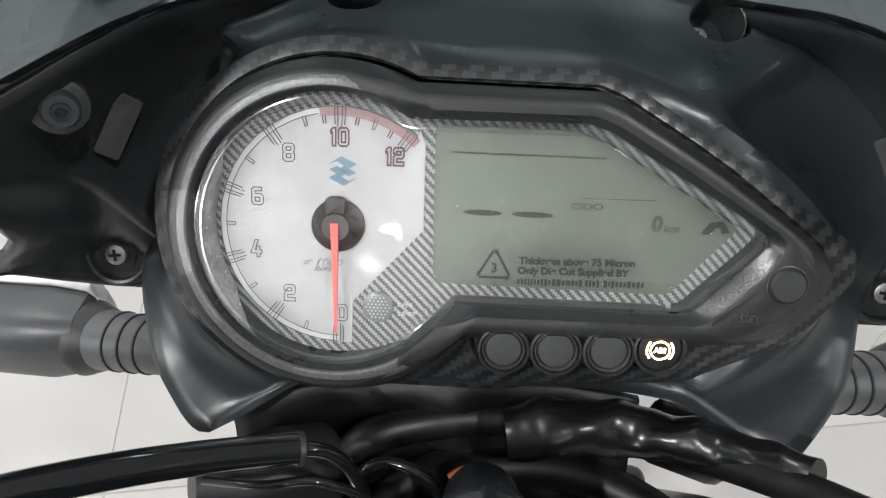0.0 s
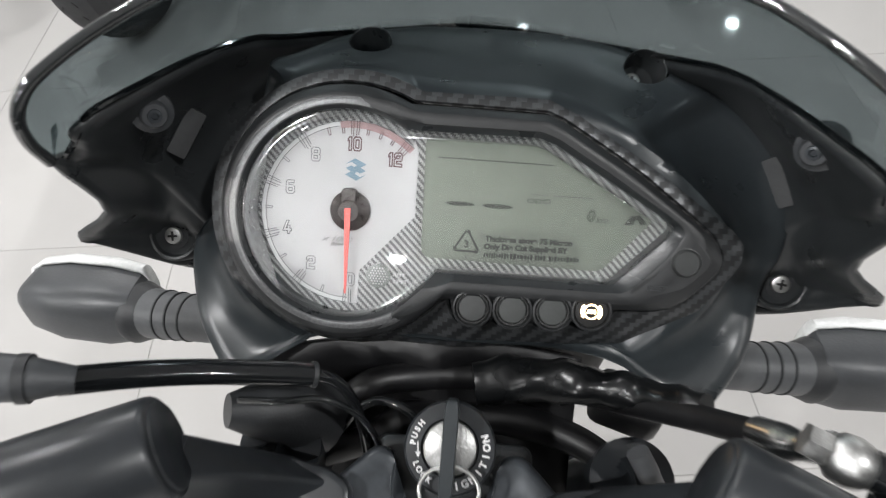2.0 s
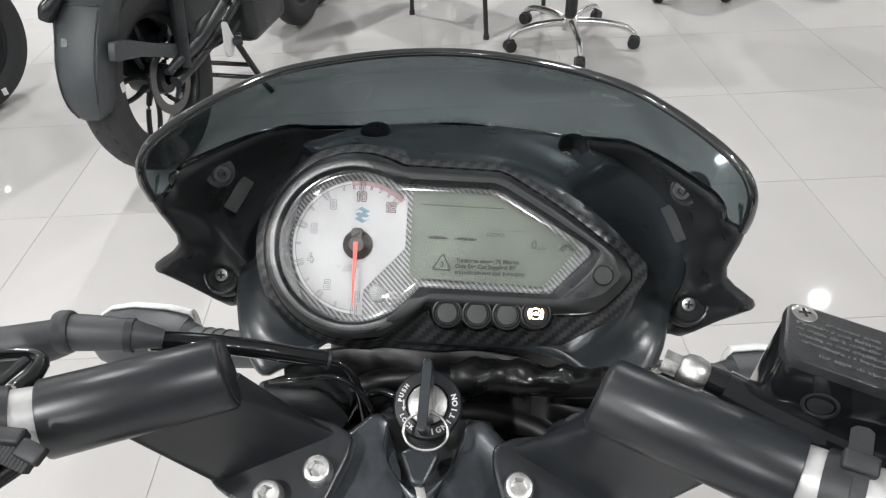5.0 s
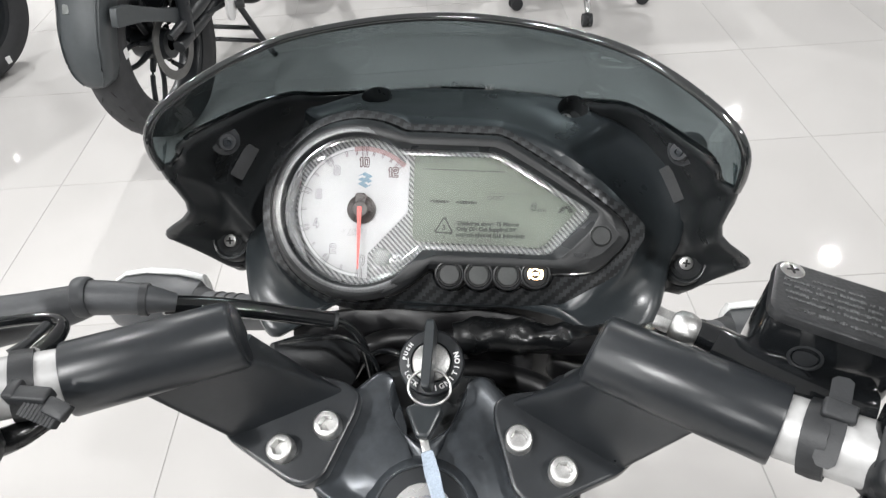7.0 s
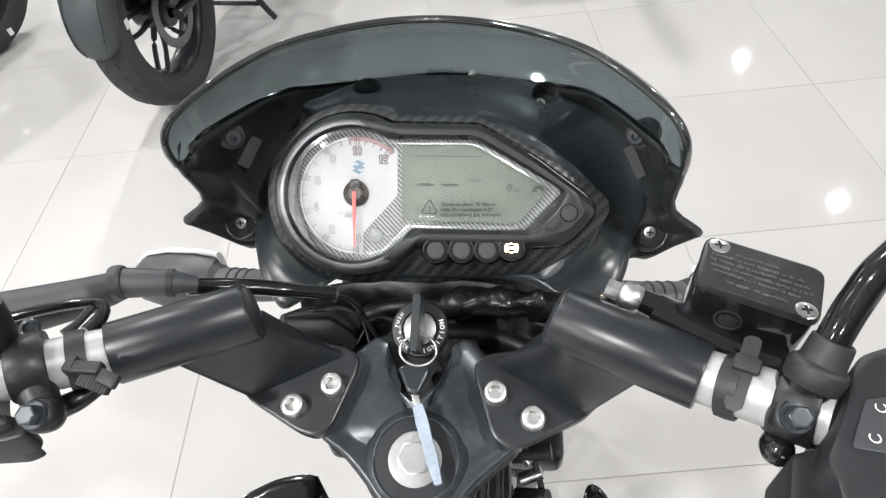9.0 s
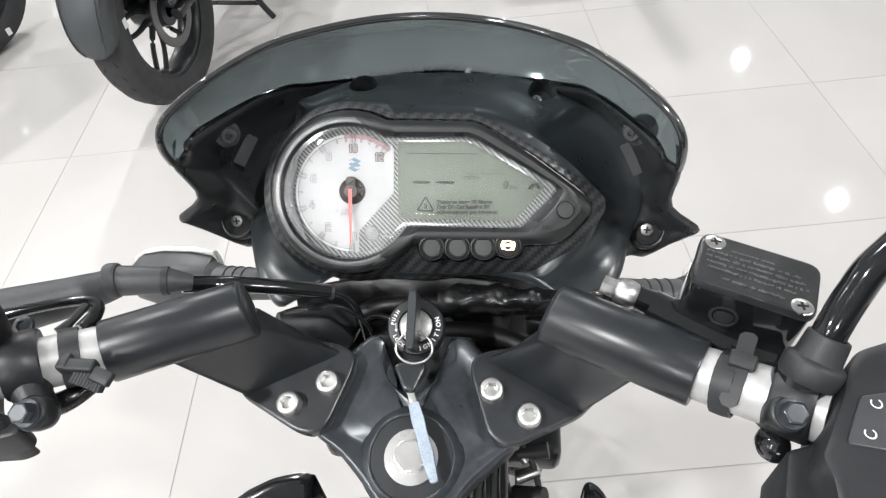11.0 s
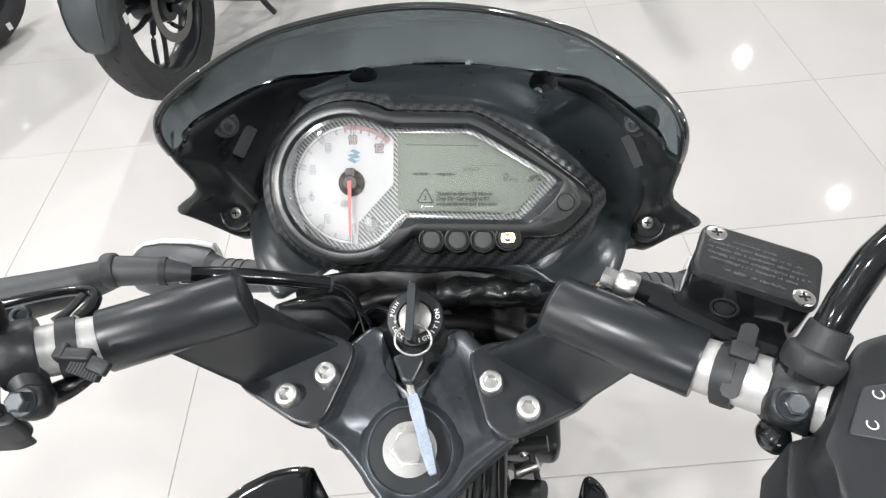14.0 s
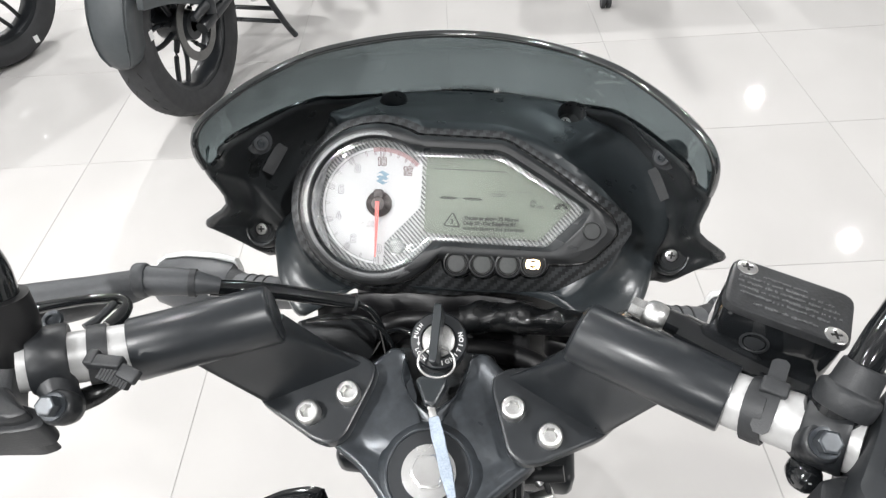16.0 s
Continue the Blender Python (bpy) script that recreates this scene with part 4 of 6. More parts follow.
def cap_bolt(parent, p, q, h, r=6.6):
    """Socket cap screw with a flange."""
    prof = [(r, 0), (r, 6.0), (r - 0.7, 7.2), (r - 1.0, 7.4)]
    bm = loft([[mm(x, y, z) for x, y in circle(rr, 36)] for rr, z in prof] + [[mm(x, y, z) for x, y in [(rr / max(abs(math.cos((math.radians(a) % (math.pi / 3)) - math.pi / 6)), 0.1) * 0.866 * math.cos(radians(a)), rr / max(abs(math.cos((radians(a) % (math.pi / 3)) - math.pi / 6)), 0.1) * 0.866 * math.sin(radians(a))) for a in [10 * k for k in range(36)]]] for rr, z in ((3.9, 7.3), (3.7, 1.6))], cap_first=True, cap_last=True)
    b = part("cap_bolt", shift(bm, p, q, h), ZINC, parent, "bright socket-head bolt")
    part("socket_floor", shift(turned([(3.4, 1.7), (3.2, 2.0), (0.1, 2.0)], 20), p, q, h), ZINC, b)


def riser(side):
    """Bracket of one handlebar half: foot on the clamp, web up to a sleeve over the bar."""
    lab = "satin black cast handlebar bracket"
    inner, outer = (Vector((72.5, 33.5, -33.2)), Vector((134.5, -0.5, -27.8))) if side > 0 else (Vector((-76, 32, -34)), Vector((-135, -1, -28)))
    axis = (outer - inner).normalized()
    rot = axis.to_track_quat("Z", "Y").to_matrix().to_4x4()
    ln = (outer - inner).length
    full = ln - (0 if side > 0 else 1.5)
    sl = turned([(13.2, -0.9), (14.5, -0.5), (15.0, 0.2), (15.3, 1.2), (15.3, full - 0.8), (14.9, full), (11.0, full)], 48)
    lean = rot.to_3x3().transposed() @ Vector((0.0, -0.25, 1.0))
    lean = Vector((lean.x, lean.y)).normalized()

    def slant(bm):
        for v in bm.verts:
            if v.co.z < 0.01:
                v.co.z += 0.2 * (v.co.x * lean.x + v.co.y * lean.y)
        return bm

    cut = Matrix.Translation((inner + axis * (0 if side > 0 else 5)) / 1000) @ rot
    moved(slant(sl), cut)
    ob = part("handlebar_bracket", sl, SATIN, bike, lab)
    cap = turned([(13.3, -0.9), (12.9, -1.5), (12.6, -1.7), (0.1, -1.7)], 40)
    part("end_cap", moved(slant(cap), cut), SATIN, ob, "flat dark cap in the sleeve end")
    # foot plate
    lean_x = -2.2
    foot = [(33, 42), (33.5, 33), (44, 1), (52, -5), (62, -3), (93, 13), (104, 24), (100, 42), (60, 50), (42, 47)]
    foot = rounded([(p * side + lean_x, q) for p, q in foot], 4)
    f = part("bracket_foot", prism(foot, -9, 0, 1.6), SATIN, ob)
    f.matrix_local = STEER
    # web: one smooth swelling from the sleeve down to the foot
    sv = lambda p, q, h: STEER @ mm(p * side, q, h) * 1000
    reach = 47 if side > 0 else 49
    near, far = Vector((0, -0.78, -0.5)) * 11.5, Vector((0, 0.62, -0.72)) * 12
    top = [inner + axis * 3 + near, inner + axis * reach + near, inner + axis * reach + far, inner + axis * 3 + far]
    sx = lean_x * side
    low = [sv(39 + sx, 42, -1.0), sv(94 + sx, 13.5, -1.6), sv(103 + sx, 34, -9), sv(58 + sx, 51, -8)]
    loops = []
    for k in range(15):
        e = k / 14
        cs = [a.lerp(b, e) for a, b in zip(top, low)]
        lp = []
        for j in range(48):
            t = 2 * math.pi * j / 48
            x, y = math.cos(t), math.sin(t)
            x, y = math.copysign(abs(x) ** 0.22, x), math.copysign(abs(y) ** 0.22, y)
            u, v = (x + 1) / 2, (y + 1) / 2
            hollow = Vector((0, 0.5, -0.85)) * 8.0 * math.sin(math.pi * e ** 0.8) * (1 - u * u) * (1 - v) ** 2
            lp.append((cs[0].lerp(cs[1], u).lerp(cs[3].lerp(cs[2], u), v) + hollow) / 1000)
        loops.append(lp)
    part("bracket_web", loft(loops, cap_first=True, cap_last=True), SATIN, ob)
    for p, q in ((65.8, 10.8), (45.6, 23.4)):
        cap_bolt(f, p * side + lean_x, q, 0.2)
    # bar
    bar = tube([tuple(inner + axis * (ln - 6)), (156 * side, -13, -21), (176 * side, -25, -14)], 12.0, n=14, sides=32)
    part("handlebar_tube", bar, WHITE_TUBE, ob, "silver handlebar tube")
    part("grip", tube([(214 * side, -45.9, -2.9), (250 * side, -66, 8)], 15.0, n=8, sides=28), RUBBER, ob, "dark rubber grip")


riser(1)
riser(-1)


def ignition():
    m = pose(-0.001, 0.0545, -0.0795, 27, 0, 0)
    body = turned([(13, -46), (13.5, -16), (15.2, -14), (15.2, -4), (16.4, -3), (16.4, 1.5), (15.6, 2.6), (10.4, 2.8), (9.8, 1.6)], 48)
    ob = part("ignition_switch", body, SATIN, bike, "black ignition switch with white lettering", m=m)
    part("lock_face", turned([(9.8, 1.4), (9.4, 2.6), (8.6, 3.0), (0.1, 3.0)], 40), BARREL, ob, "brushed steel lock barrel")
    word = "IGNITION"
    for k, ch in enumerate(word):
        a = -75 + k * 13.5
        t = part("letter", lettering(ch, 3.5, bold=0.16), INK_WHITE, ob, smooth=False)
        t.matrix_local = pose(0.0131 * math.cos(radians(a)), 0.0131 * math.sin(radians(a)), 0.0029, 0, 0, a + 90)
    for word, a0 in (("LOCK", 208), ("PUSH", 176)):
        for k, ch in enumerate(word):
            a = a0 + (k * 10.5 if word == "LOCK" else -k * 10.5)
            t = part("letter", lettering(ch, 2.8, bold=0.13), INK_WHITE, ob, smooth=False)
            t.matrix_local = pose(0.0131 * math.cos(radians(a)), 0.0131 * math.sin(radians(a)), 0.0029, 0, 0, a + (90 if word == "LOCK" else -90))
    arrow = joined(box(0, -0.6, 0, 0.5, 3.6, 0.1), prism([(-1.0, 1.0), (1.0, 1.0), (0, 2.9)], -0.05, 0.05))
    part("arrow_mark", moved(arrow, pose(0.0113 * math.cos(radians(186)), 0.0113 * math.sin(radians(186)), 0.0030, 0, 0, 186)), INK_WHITE, ob, smooth=False)
    return m


IGN = ignition()


def keys():
    """The key in the lock, and the ring with the spare key that hangs from it."""
    m = BIKE @ IGN
    key = new("ignition_key")
    key.matrix_world = m
    tagged(key, "black plastic key standing in the ignition lock", "key")
    bow = prism(rounded([(-2.0, -15), (2.0, -15), (2.4, -8), (2.4, 13), (1.9, 17.5), (-1.9, 17.5), (-2.4, 13), (-2.4, -8)], 1.2), 4, 22, 1.2)
    part("key_bow", bow, MATTE, key)
    part("key_shaft", box(0, 0, 2, 2.4, 8, 6, 0.3), STEEL, key)
    ring = new("key_ring")
    ring.matrix_world = BIKE
    tagged(ring, "steel split ring with spare key in pale blue sleeve", "key ring")
    pts = []
    c = Vector((0, 37, -77))
    ex, ey = Vector((1, 0, 0)), Vector((0, 0.86, 0.5))
    for k in range(25):
        a = 2 * math.pi * k / 24
        pts.append(tuple(c + ex * 10.2 * math.cos(a) + ey * (8.4 * math.sin(a) + 1.2)))
    part("split_ring", tube(pts, 0.75, n=72, sides=8), STEEL, ring)
    hm = STEER @ pose(-0.002, 0.029, 0.002, 0, 0, 0)
    head = prism(rounded([(-9, 4.5), (-2, 8.5), (7, 9.5), (9, 4), (3.4, -9.5), (-2.3, -9)], 2), 0, 7, 1.6)
    part("spare_key_head", head, MATTE, ring, m=hm)
    bm = STEER @ pose(-0.0030, 0.026, 0.0035, 0, 0, 20)
    part("spare_key_blade", box(0, -9, 0, 4.2, 14, 2.0, 0.4), STEEL, ring, m=bm)
    sl = prism(rounded([(-2.8, -12), (3.0, -12), (3.6, -22), (3.2, -30), (3.5, -40), (2.0, -55), (-2.2, -55), (-3.4, -42), (-3.1, -30), (-3.6, -22)], 1.2), -1.6, 2.2, 0.8)
    part("key_sleeve", sl, BLUE_SLEEVE, ring, "pale blue plastic sleeve over the key blade", m=bm)


keys()


# ---- small fittings of the front bike ----
def aim(p, d):
    """A pose at p (mm) whose z points along d."""
    return Matrix.Translation(Vector(p) / 1000) @ Vector(d).to_track_quat("Z", "Y").to_matrix().to_4x4()


def cross_screw(parent, p, d, r, label="bright cross-head screw"):
    """Domed screw head; dark crossed bars stand in for the shade of its slot."""
    head = turned([(r, 0), (r, 0.6), (r * 0.9, 1.4), (r * 0.55, 1.9), (0.1, 2.0)], 24)
    ob = part("screw", head, ZINC, parent, label, m=aim(p, d))
    slot = joined(box(0, 0, 1.75, r * 1.1, r * 0.26, 0.7), box(0, 0, 1.76, r * 0.26, r * 1.1, 0.7))
    part("slot", slot, DARK, ob, smooth=False)
    return ob


def indicator(side):
    """Turn signal on a ribbed rubber stalk."""
    keys = [(104 * side, 132, -140), (145 * side, 139, -152), (184 * side, 145, -160)]
    st = part("indicator", tube(keys, [12.0, 12.5, 14.5], n=14, sides=28), SLATE_PLASTIC, bike, "grey turn signal with clear lens on a rubber stalk")
    d = (Vector(keys[2]) - Vector(keys[1])).normalized()
    for k in range(3):
        p = Vector(keys[1]) + d * (k * 8 + 3)
        part("stalk_groove", moved(turned([(12.4 + k * 0.35, -0.8), (13.2 + k * 0.35, -0.4), (13.2 + k * 0.35, 0.4), (12.4 + k * 0.35, 0.8)], 28), aim(p, d)), RUBBER, st)
    # body: bullet outline swept from the stalk to the tip; the lens closes its front
    back, front = [], []
    e, g = Vector((0, 0.22, 0.975)), Vector((0, 0.975, -0.22))
    sq = lambda v: math.copysign(abs(v) ** 0.7, v)
    for f, hw, hh in ((0.0, 12, 14), (0.03, 16, 17.5), (0.25, 20, 20), (0.6, 20, 19.5), (0.85, 16, 15.5), (0.96, 10, 10), (1.0, 3, 4)):
        c0 = Vector(((180 + 72 * f) * side, 148 + 2 * f, -161))
        rb = [(c0 + e * hh * sq(math.cos(a)) - g * hw * sq(math.sin(a))) / 1000 for a in [math.pi * k / 16 for k in range(17)]]
        rb = [(c0 + e * hh + g * 9) / 1000] + rb + [(c0 - e * hh + g * 9) / 1000]
        rf = [(c0 + e * (hh + 2.6) * sq(math.cos(a)) + g * (9 + (hw * 0.6 + 2) * sq(math.sin(a)))) / 1000 for a in [math.pi * k / 16 for k in range(17)]]
        back.append(rb)
        front.append(rf)
    part("indicator_body", loft(back, closed=False, cap_first=True), GREY_PLASTIC, st)
    ln = part("indicator_lens", loft(front, closed=False, cap_first=True, cap_last=True), INDICATOR_LENS, st, "clear ribbed indicator lens")
    sol = ln.modifiers.new("thick", "SOLIDIFY")
    sol.thickness, sol.offset = 0.002, -1
    part("body_collar", moved(turned([(14.0, -6), (15.2, -3.5), (16.4, 0), (17.6, 3), (17, 6)], 28), aim((178 * side, 144.5, -159.5), d)), RUBBER, st, "dark collar of the signal body")


def laid(p, along, normal):
    """A pose at p (mm): y runs along, z is the normal."""
    y = Vector(along).normalized()
    z = Vector(normal)
    z = (z - y * z.dot(y)).normalized()
    m = Matrix((y.cross(z), y, z)).transposed().to_4x4()
    return Matrix.Translation(Vector(p) / 1000) @ m


for s in (-1, 1):
    indicator(s)
    # fairing screw on a round boss, rubber stub with a screw, and a grey tab
    boss = part("screw_boss", turned([(14, -12), (12.5, 0), (11.2, 1.6), (10.2, 1.2), (9.4, -1.2), (0.1, -1.4)], 32), FAIRING_BLACK, bike, m=aim(((141.5 if s > 0 else -143.2) + 0.3 * s, 151.6, -96.4), (-0.1 * s, -0.72, 0.68)))
    part("washer", turned([(6.6, -2), (6.6, -0.4), (3, -0.3)], 24), RUBBER, boss)
    cross_screw(bike, (141.5 if s > 0 else -143.2, 151.0, -95.4), (-0.1 * s, -0.72, 0.68), 4.2)
    p = Vector((-126, 151.5, -18)) if s < 0 else Vector((122.5, 152.5, -15))
    stub = part("screen_grommet", turned([(8.6, -10), (8.4, 0), (7.9, 2), (6.4, 2.8), (5.4, 3.6), (5.2, 6), (4.4, 7.0), (0.1, 7.2)], 28), COVER, bike, "dark rubber screen grommet", m=aim(tuple(p), (-0.5 * s, -0.62, 0.3)))
    part("grommet_screw", shift(turned([(2.7, 7), (2.5, 7.9), (1.4, 8.1), (1.1, 7.2)], 20), 0, 0, 0), CLAMP, stub, "small dark steel screw")
    a, b = (Vector((-125, 180, -42)), Vector((-133.5, 165.5, -54))) if s < 0 else (Vector((123.5, 179, -45)), Vector((133, 165, -58)))
    part("foam_tab", prism(rounded([(-4.2, -11), (4.2, -11), (4.2, 11), (-4.2, 11)], 1.0), -4, 0.4, 0.4), FOAM, bike, "dark grey foam pad", m=laid((a + b) / 2 + Vector((-0.4 * s, -0.75, 0.45)) * 1.5, b - a, (-0.4 * s, -0.75, 0.45)))

# screw wells in the hood
for c, d in WELLS:
    cup = turned([(9.8, 0.6), (9.6, 1.2), (9.2, 0.8), (8.9, -2), (8.4, -13), (7.8, -14), (0.1, -14)], 40)
    bm = cup
    bmesh.ops.delete(bm, geom=[f for f in bm.faces if len(f.verts) > 4 and f.calc_center_median().z > 0], context="FACES")
    well = part("screw_well", bm, FAIRING_BLACK, bike, "deep round screw well in the hood", m=aim(c, d))
    p = Vector(c) - Vector(d).normalized() * 10.5 + Vector((-3.0 if c[0] > 0 else 1.0, -1.5, 0.0))
    cross_screw(bike, tuple(p), (0, -0.6, 0.8), 3.8)

# hoses and cables under the cluster
part("clutch_cable", tube([(-124, 48, -39), (-108, 57, -49), (-94, 64, -58), (-80, 70, -67), (-66, 75, -75), (-56, 78, -80)], 4.7, n=48, sides=18), GLOSS, bike, "thick gloss black clutch cable sleeve")
part("sleeve_end", moved(turned([(5.0, -1.5), (5.2, 0), (4.6, 0.6), (3.9, 0.2), (3.7, -3)], 28), aim((-55.4, 78.2, -80.3), (10, 3, -5))), RUBBER, bike, "open end of the cable sleeve")
part("inner_cable", tube([(-60, 77, -78), (-50, 79, -84), (-43, 77, -94), (-39, 72, -110), (-37, 66, -130)], 2.4, n=28, sides=12), GLOSS, bike, "thin black cable leaving the sleeve")
part("boot_cone", tube([(-94, 70, -104), (-84, 74, -110), (-74, 79, -118), (-62, 84, -132)], [7, 12, 16, 18], n=10, sides=20), RUBBER, bike, "black rubber cone beside the fork")
part("brake_hose", tube([(99, 58, -52), (95, 66, -66), (88, 76, -82), (70, 91, -104), (48, 101, -117), (11, 106, -124), (-20, 102, -122), (-42, 94, -120), (-56, 84, -134)], [4.6, 4.8, 5.2, 6.4, 7.0, 6.6, 6.6, 6.6, 6.0], n=60, sides=18), HOSE, bike, "gloss black brake hose")
wrap = tube([(6, 96, -112), (22, 99, -111), (40, 100, -110), (58, 97, -107), (76, 90, -97), (92, 78, -80)], [9, 10.5, 9.5, 8.5, 7.5, 5.5], n=72, sides=28)
for v in wrap.verts:
    v.co += Vector((0, 0.4, 1.0)) * 0.0009 * (math.sin(v.co.x * 210 + 2 * math.sin(v.co.y * 160)) + 0.5 * math.sin(v.co.x * 460 + v.co.z * 300))
part("loom_wrap", wrap, WRAP, bike, "crinkled black plastic wrap round the cables")
part("wiring_loom", tube([(-70, 70, -150), (-40, 74, -132), (-22, 84, -128), (-6, 90, -136), (30, 92, -138), (62, 78, -132), (80, 66, -150)], [7, 6.5, 8, 6.5, 8, 6.5, 7], n=60, sides=14), HOSE, bike, "black taped wiring loom")
part("hose_sleeve", tube([(-54, 74, -140), (-44, 80, -118), (-34, 84, -112), (-20, 80, -112), (-14, 74, -122)], 2.0, n=36, sides=10), GLOSS, bike, "thin bent black pipe")
part("cable", tube([(-86, 70, -92), (-66, 68, -84), (-50, 70, -84), (-36, 68, -96), (-28, 62, -118)], 1.4, n=30, sides=10), GLOSS, bike, "thin black cable")
part("cable", tube([(70, 66, -96), (76, 60, -104), (84, 58, -122)], 4.5, n=16, sides=10), SLATE_PLASTIC, bike, "grey sheathed cable")
part("cable", tube([(-12, 82, -118), (-8, 84, -116), (-3, 86, -119)], 1.5, n=24, sides=10), ORANGE, bike, "orange wire under black sleeves")
# near-black sheet added for the shaded void under the instruments; closes the space
cover = []
for k in range(25):
    x = -92 + 144 * k / 24
    e = abs(x) / 92
    fold = 3.0 * math.sin(x * 0.09) + 2.0 * math.sin(x * 0.21 + 1)
    cover.append([mm(x, y + fold * f - 10 * e * e, z - 8 * e * e) for y, z, f in ((114, -104, 0), (110, -116, 0.6), (104, -128, 1), (94, -140, 1), (80, -152, 0.6), (64, -164, 0))])
cov = part("void_sheet", loft(cover, closed=False), HOSE, bike, "near-black sheet standing in for the dark void under the instruments")
part("relay_box", moved(box(0, 0, 0, 34, 24, 22, 6), Matrix.Translation(mm(80, 108, -144)) @ Matrix.Rotation(radians(-18), 4, "Z")), HOSE, bike, "black box behind the brake hose")
sol = cov.modifiers.new("thick", "SOLIDIFY")
sol.thickness = 0.003
part("headlamp_housing", loft([[mm(0 + rx * math.copysign(abs(math.cos(a)) ** 0.7, math.cos(a)), cy + ry * math.copysign(abs(math.sin(a)) ** 0.7, math.sin(a)), z) for a in [2 * math.pi * k / 40 for k in range(40)]]
     for rx, ry, cy, z in ((50, 10, 150, -100), (62, 16, 164, -112), (74, 30, 186, -140), (94, 52, 197, -190), (90, 56, 202, -250), (58, 40, 205, -300))], cap_first=True, cap_last=True), DARK, bike, "dark headlamp housing")
for s in (-1, 1):
    part("fork_tube", tube([(74 * s, 64, -126), (74 * s, 72, -150), (74 * s, 146, -420)], 17.5, n=8, sides=28), SATIN, bike, "black fork tube")
    part("fork_leg", tube([(74 * s, 146, -420), (74 * s, 240, -740)], [24, 22], n=6, sides=28), SATIN, bike, "dark fork leg")
part("lower_clamp", shift(box(0, 96, -270, 190, 70, 30, 8), 0, 0, 0), SATIN, bike)
part("steering_stem", tube([(0, -10, -120), (0, 60, -330)], 26, n=6, sides=28), SATIN, bike)


def wheel(name, parent, m, r=0.3, width=0.11, label=""):
    """Tyre with dark bars for the shade of its grooves, alloy rim with five double spokes, hub and brake disc. x is the
    axle.
    """
    def lathe(profile, n=56):
        return loft([[Vector((x, rr * math.cos(2 * math.pi * k / n), rr * math.sin(2 * math.pi * k / n))) for k in range(n)] for x, rr in profile])
    w = width / 2
    tyre = part(name, lathe([(-w * 0.7, r * 0.70), (-w * 0.95, r * 0.78), (-w, r * 0.86), (-w * 0.86, r * 0.94), (-w * 0.5, r * 0.985), (0, r), (w * 0.5, r * 0.985), (w * 0.86, r * 0.94), (w, r * 0.86), (w * 0.95, r * 0.78), (w * 0.7, r * 0.70)]), TYRE, parent, label or "black tubeless tyre on alloy wheel", m=m)
    grooves = []
    for k in range(36):
        a = 360 * k / 36
        for s in (-1, 1):
            g = box(0, 0, 0, 3.4, 20, 1.2)
            grooves.append(moved(g, Matrix.Rotation(radians(a + s * 3), 4, "X") @ Matrix.Translation((s * w * 0.36, 0, r * 0.9905)) @ Matrix.Rotation(radians(30 * s), 4, "Z") @ Matrix.Rotation(radians(5 * s), 4, "Y")))
    tagged(part("tread_grooves", joined(*grooves), DARK, tyre, smooth=False), kind="stuff")
    part("rim", lathe([(-w * 0.66, r * 0.71), (-w * 0.6, r * 0.66), (-w * 0.3, r * 0.62), (w * 0.3, r * 0.62), (w * 0.6, r * 0.66), (w * 0.66, r * 0.71), (w * 0.4, r * 0.68), (-w * 0.4, r * 0.68), (-w * 0.66, r * 0.71)]), SATIN, tyre)
    for k in range(5):
        for s in (-1, 1):
            sp = tube([(0, s * 14, 40), (0, s * 30, 110), (0, s * 26, r * 645)], [11, 8, 9], n=10, sides=8)
            part("spoke", moved(sp, Matrix.Rotation(radians(72 * k + 10), 4, "X")), SATIN, tyre)
    part("hub", lathe([(-w * 0.9, 0.02), (-w * 0.9, 0.045), (0, 0.055), (w * 0.9, 0.045), (w * 0.9, 0.02)], 28), SATIN, tyre)
    part("brake_disc", lathe([(w * 1.0, 0.082), (w * 1.0, 0.112), (w * 1.06, 0.112), (w * 1.06, 0.082), (w * 1.0, 0.082)], 48), DISC, tyre, "dull steel brake disc")
    return tyre


DROP = (BIKE.inverted() @ Vector((BIKE.translation.x, BIKE.translation.y + 0.27, 0.301)))
wheel("front_wheel", bike, Matrix.Translation((0, 0.272, DROP.z)), 0.3, 0.1)
part("front_mudguard", loft([[Vector((x, 0.272 - rr * math.cos(a) * 1.0, DROP.z + rr * math.sin(a))) for x, rr in ((-0.062, 0.29), (-0.055, 0.318), (-0.03, 0.328), (0, 0.331), (0.03, 0.328), (0.055, 0.318), (0.062, 0.29))] for a in [radians(25 + 6 * k) for k in range(21)]], closed=False), GLOSS, bike, "gloss black front mudguard")

# tank shrouds at either side of the steering head
for outl in ([(-98, 43), (-112, 42), (-130, 37), (-150, 25), (-166, 8), (-184, -30), (-194, -120), (-150, -190), (-92, -190), (-86, -60), (-89, 0)],
             [(107, 26), (108.5, 36), (110.5, 44), (113, 49), (116, 50), (121, 47.5), (126, 42), (130.5, 33), (135, 18), (150, -60), (165, -190), (92, -190), (98, -60), (104, 8)]):
    part("tank_shroud", prism(rounded(outl, 5, 3), -380, -262, 9), GLOSS, bike, "gloss black tank shroud tip")

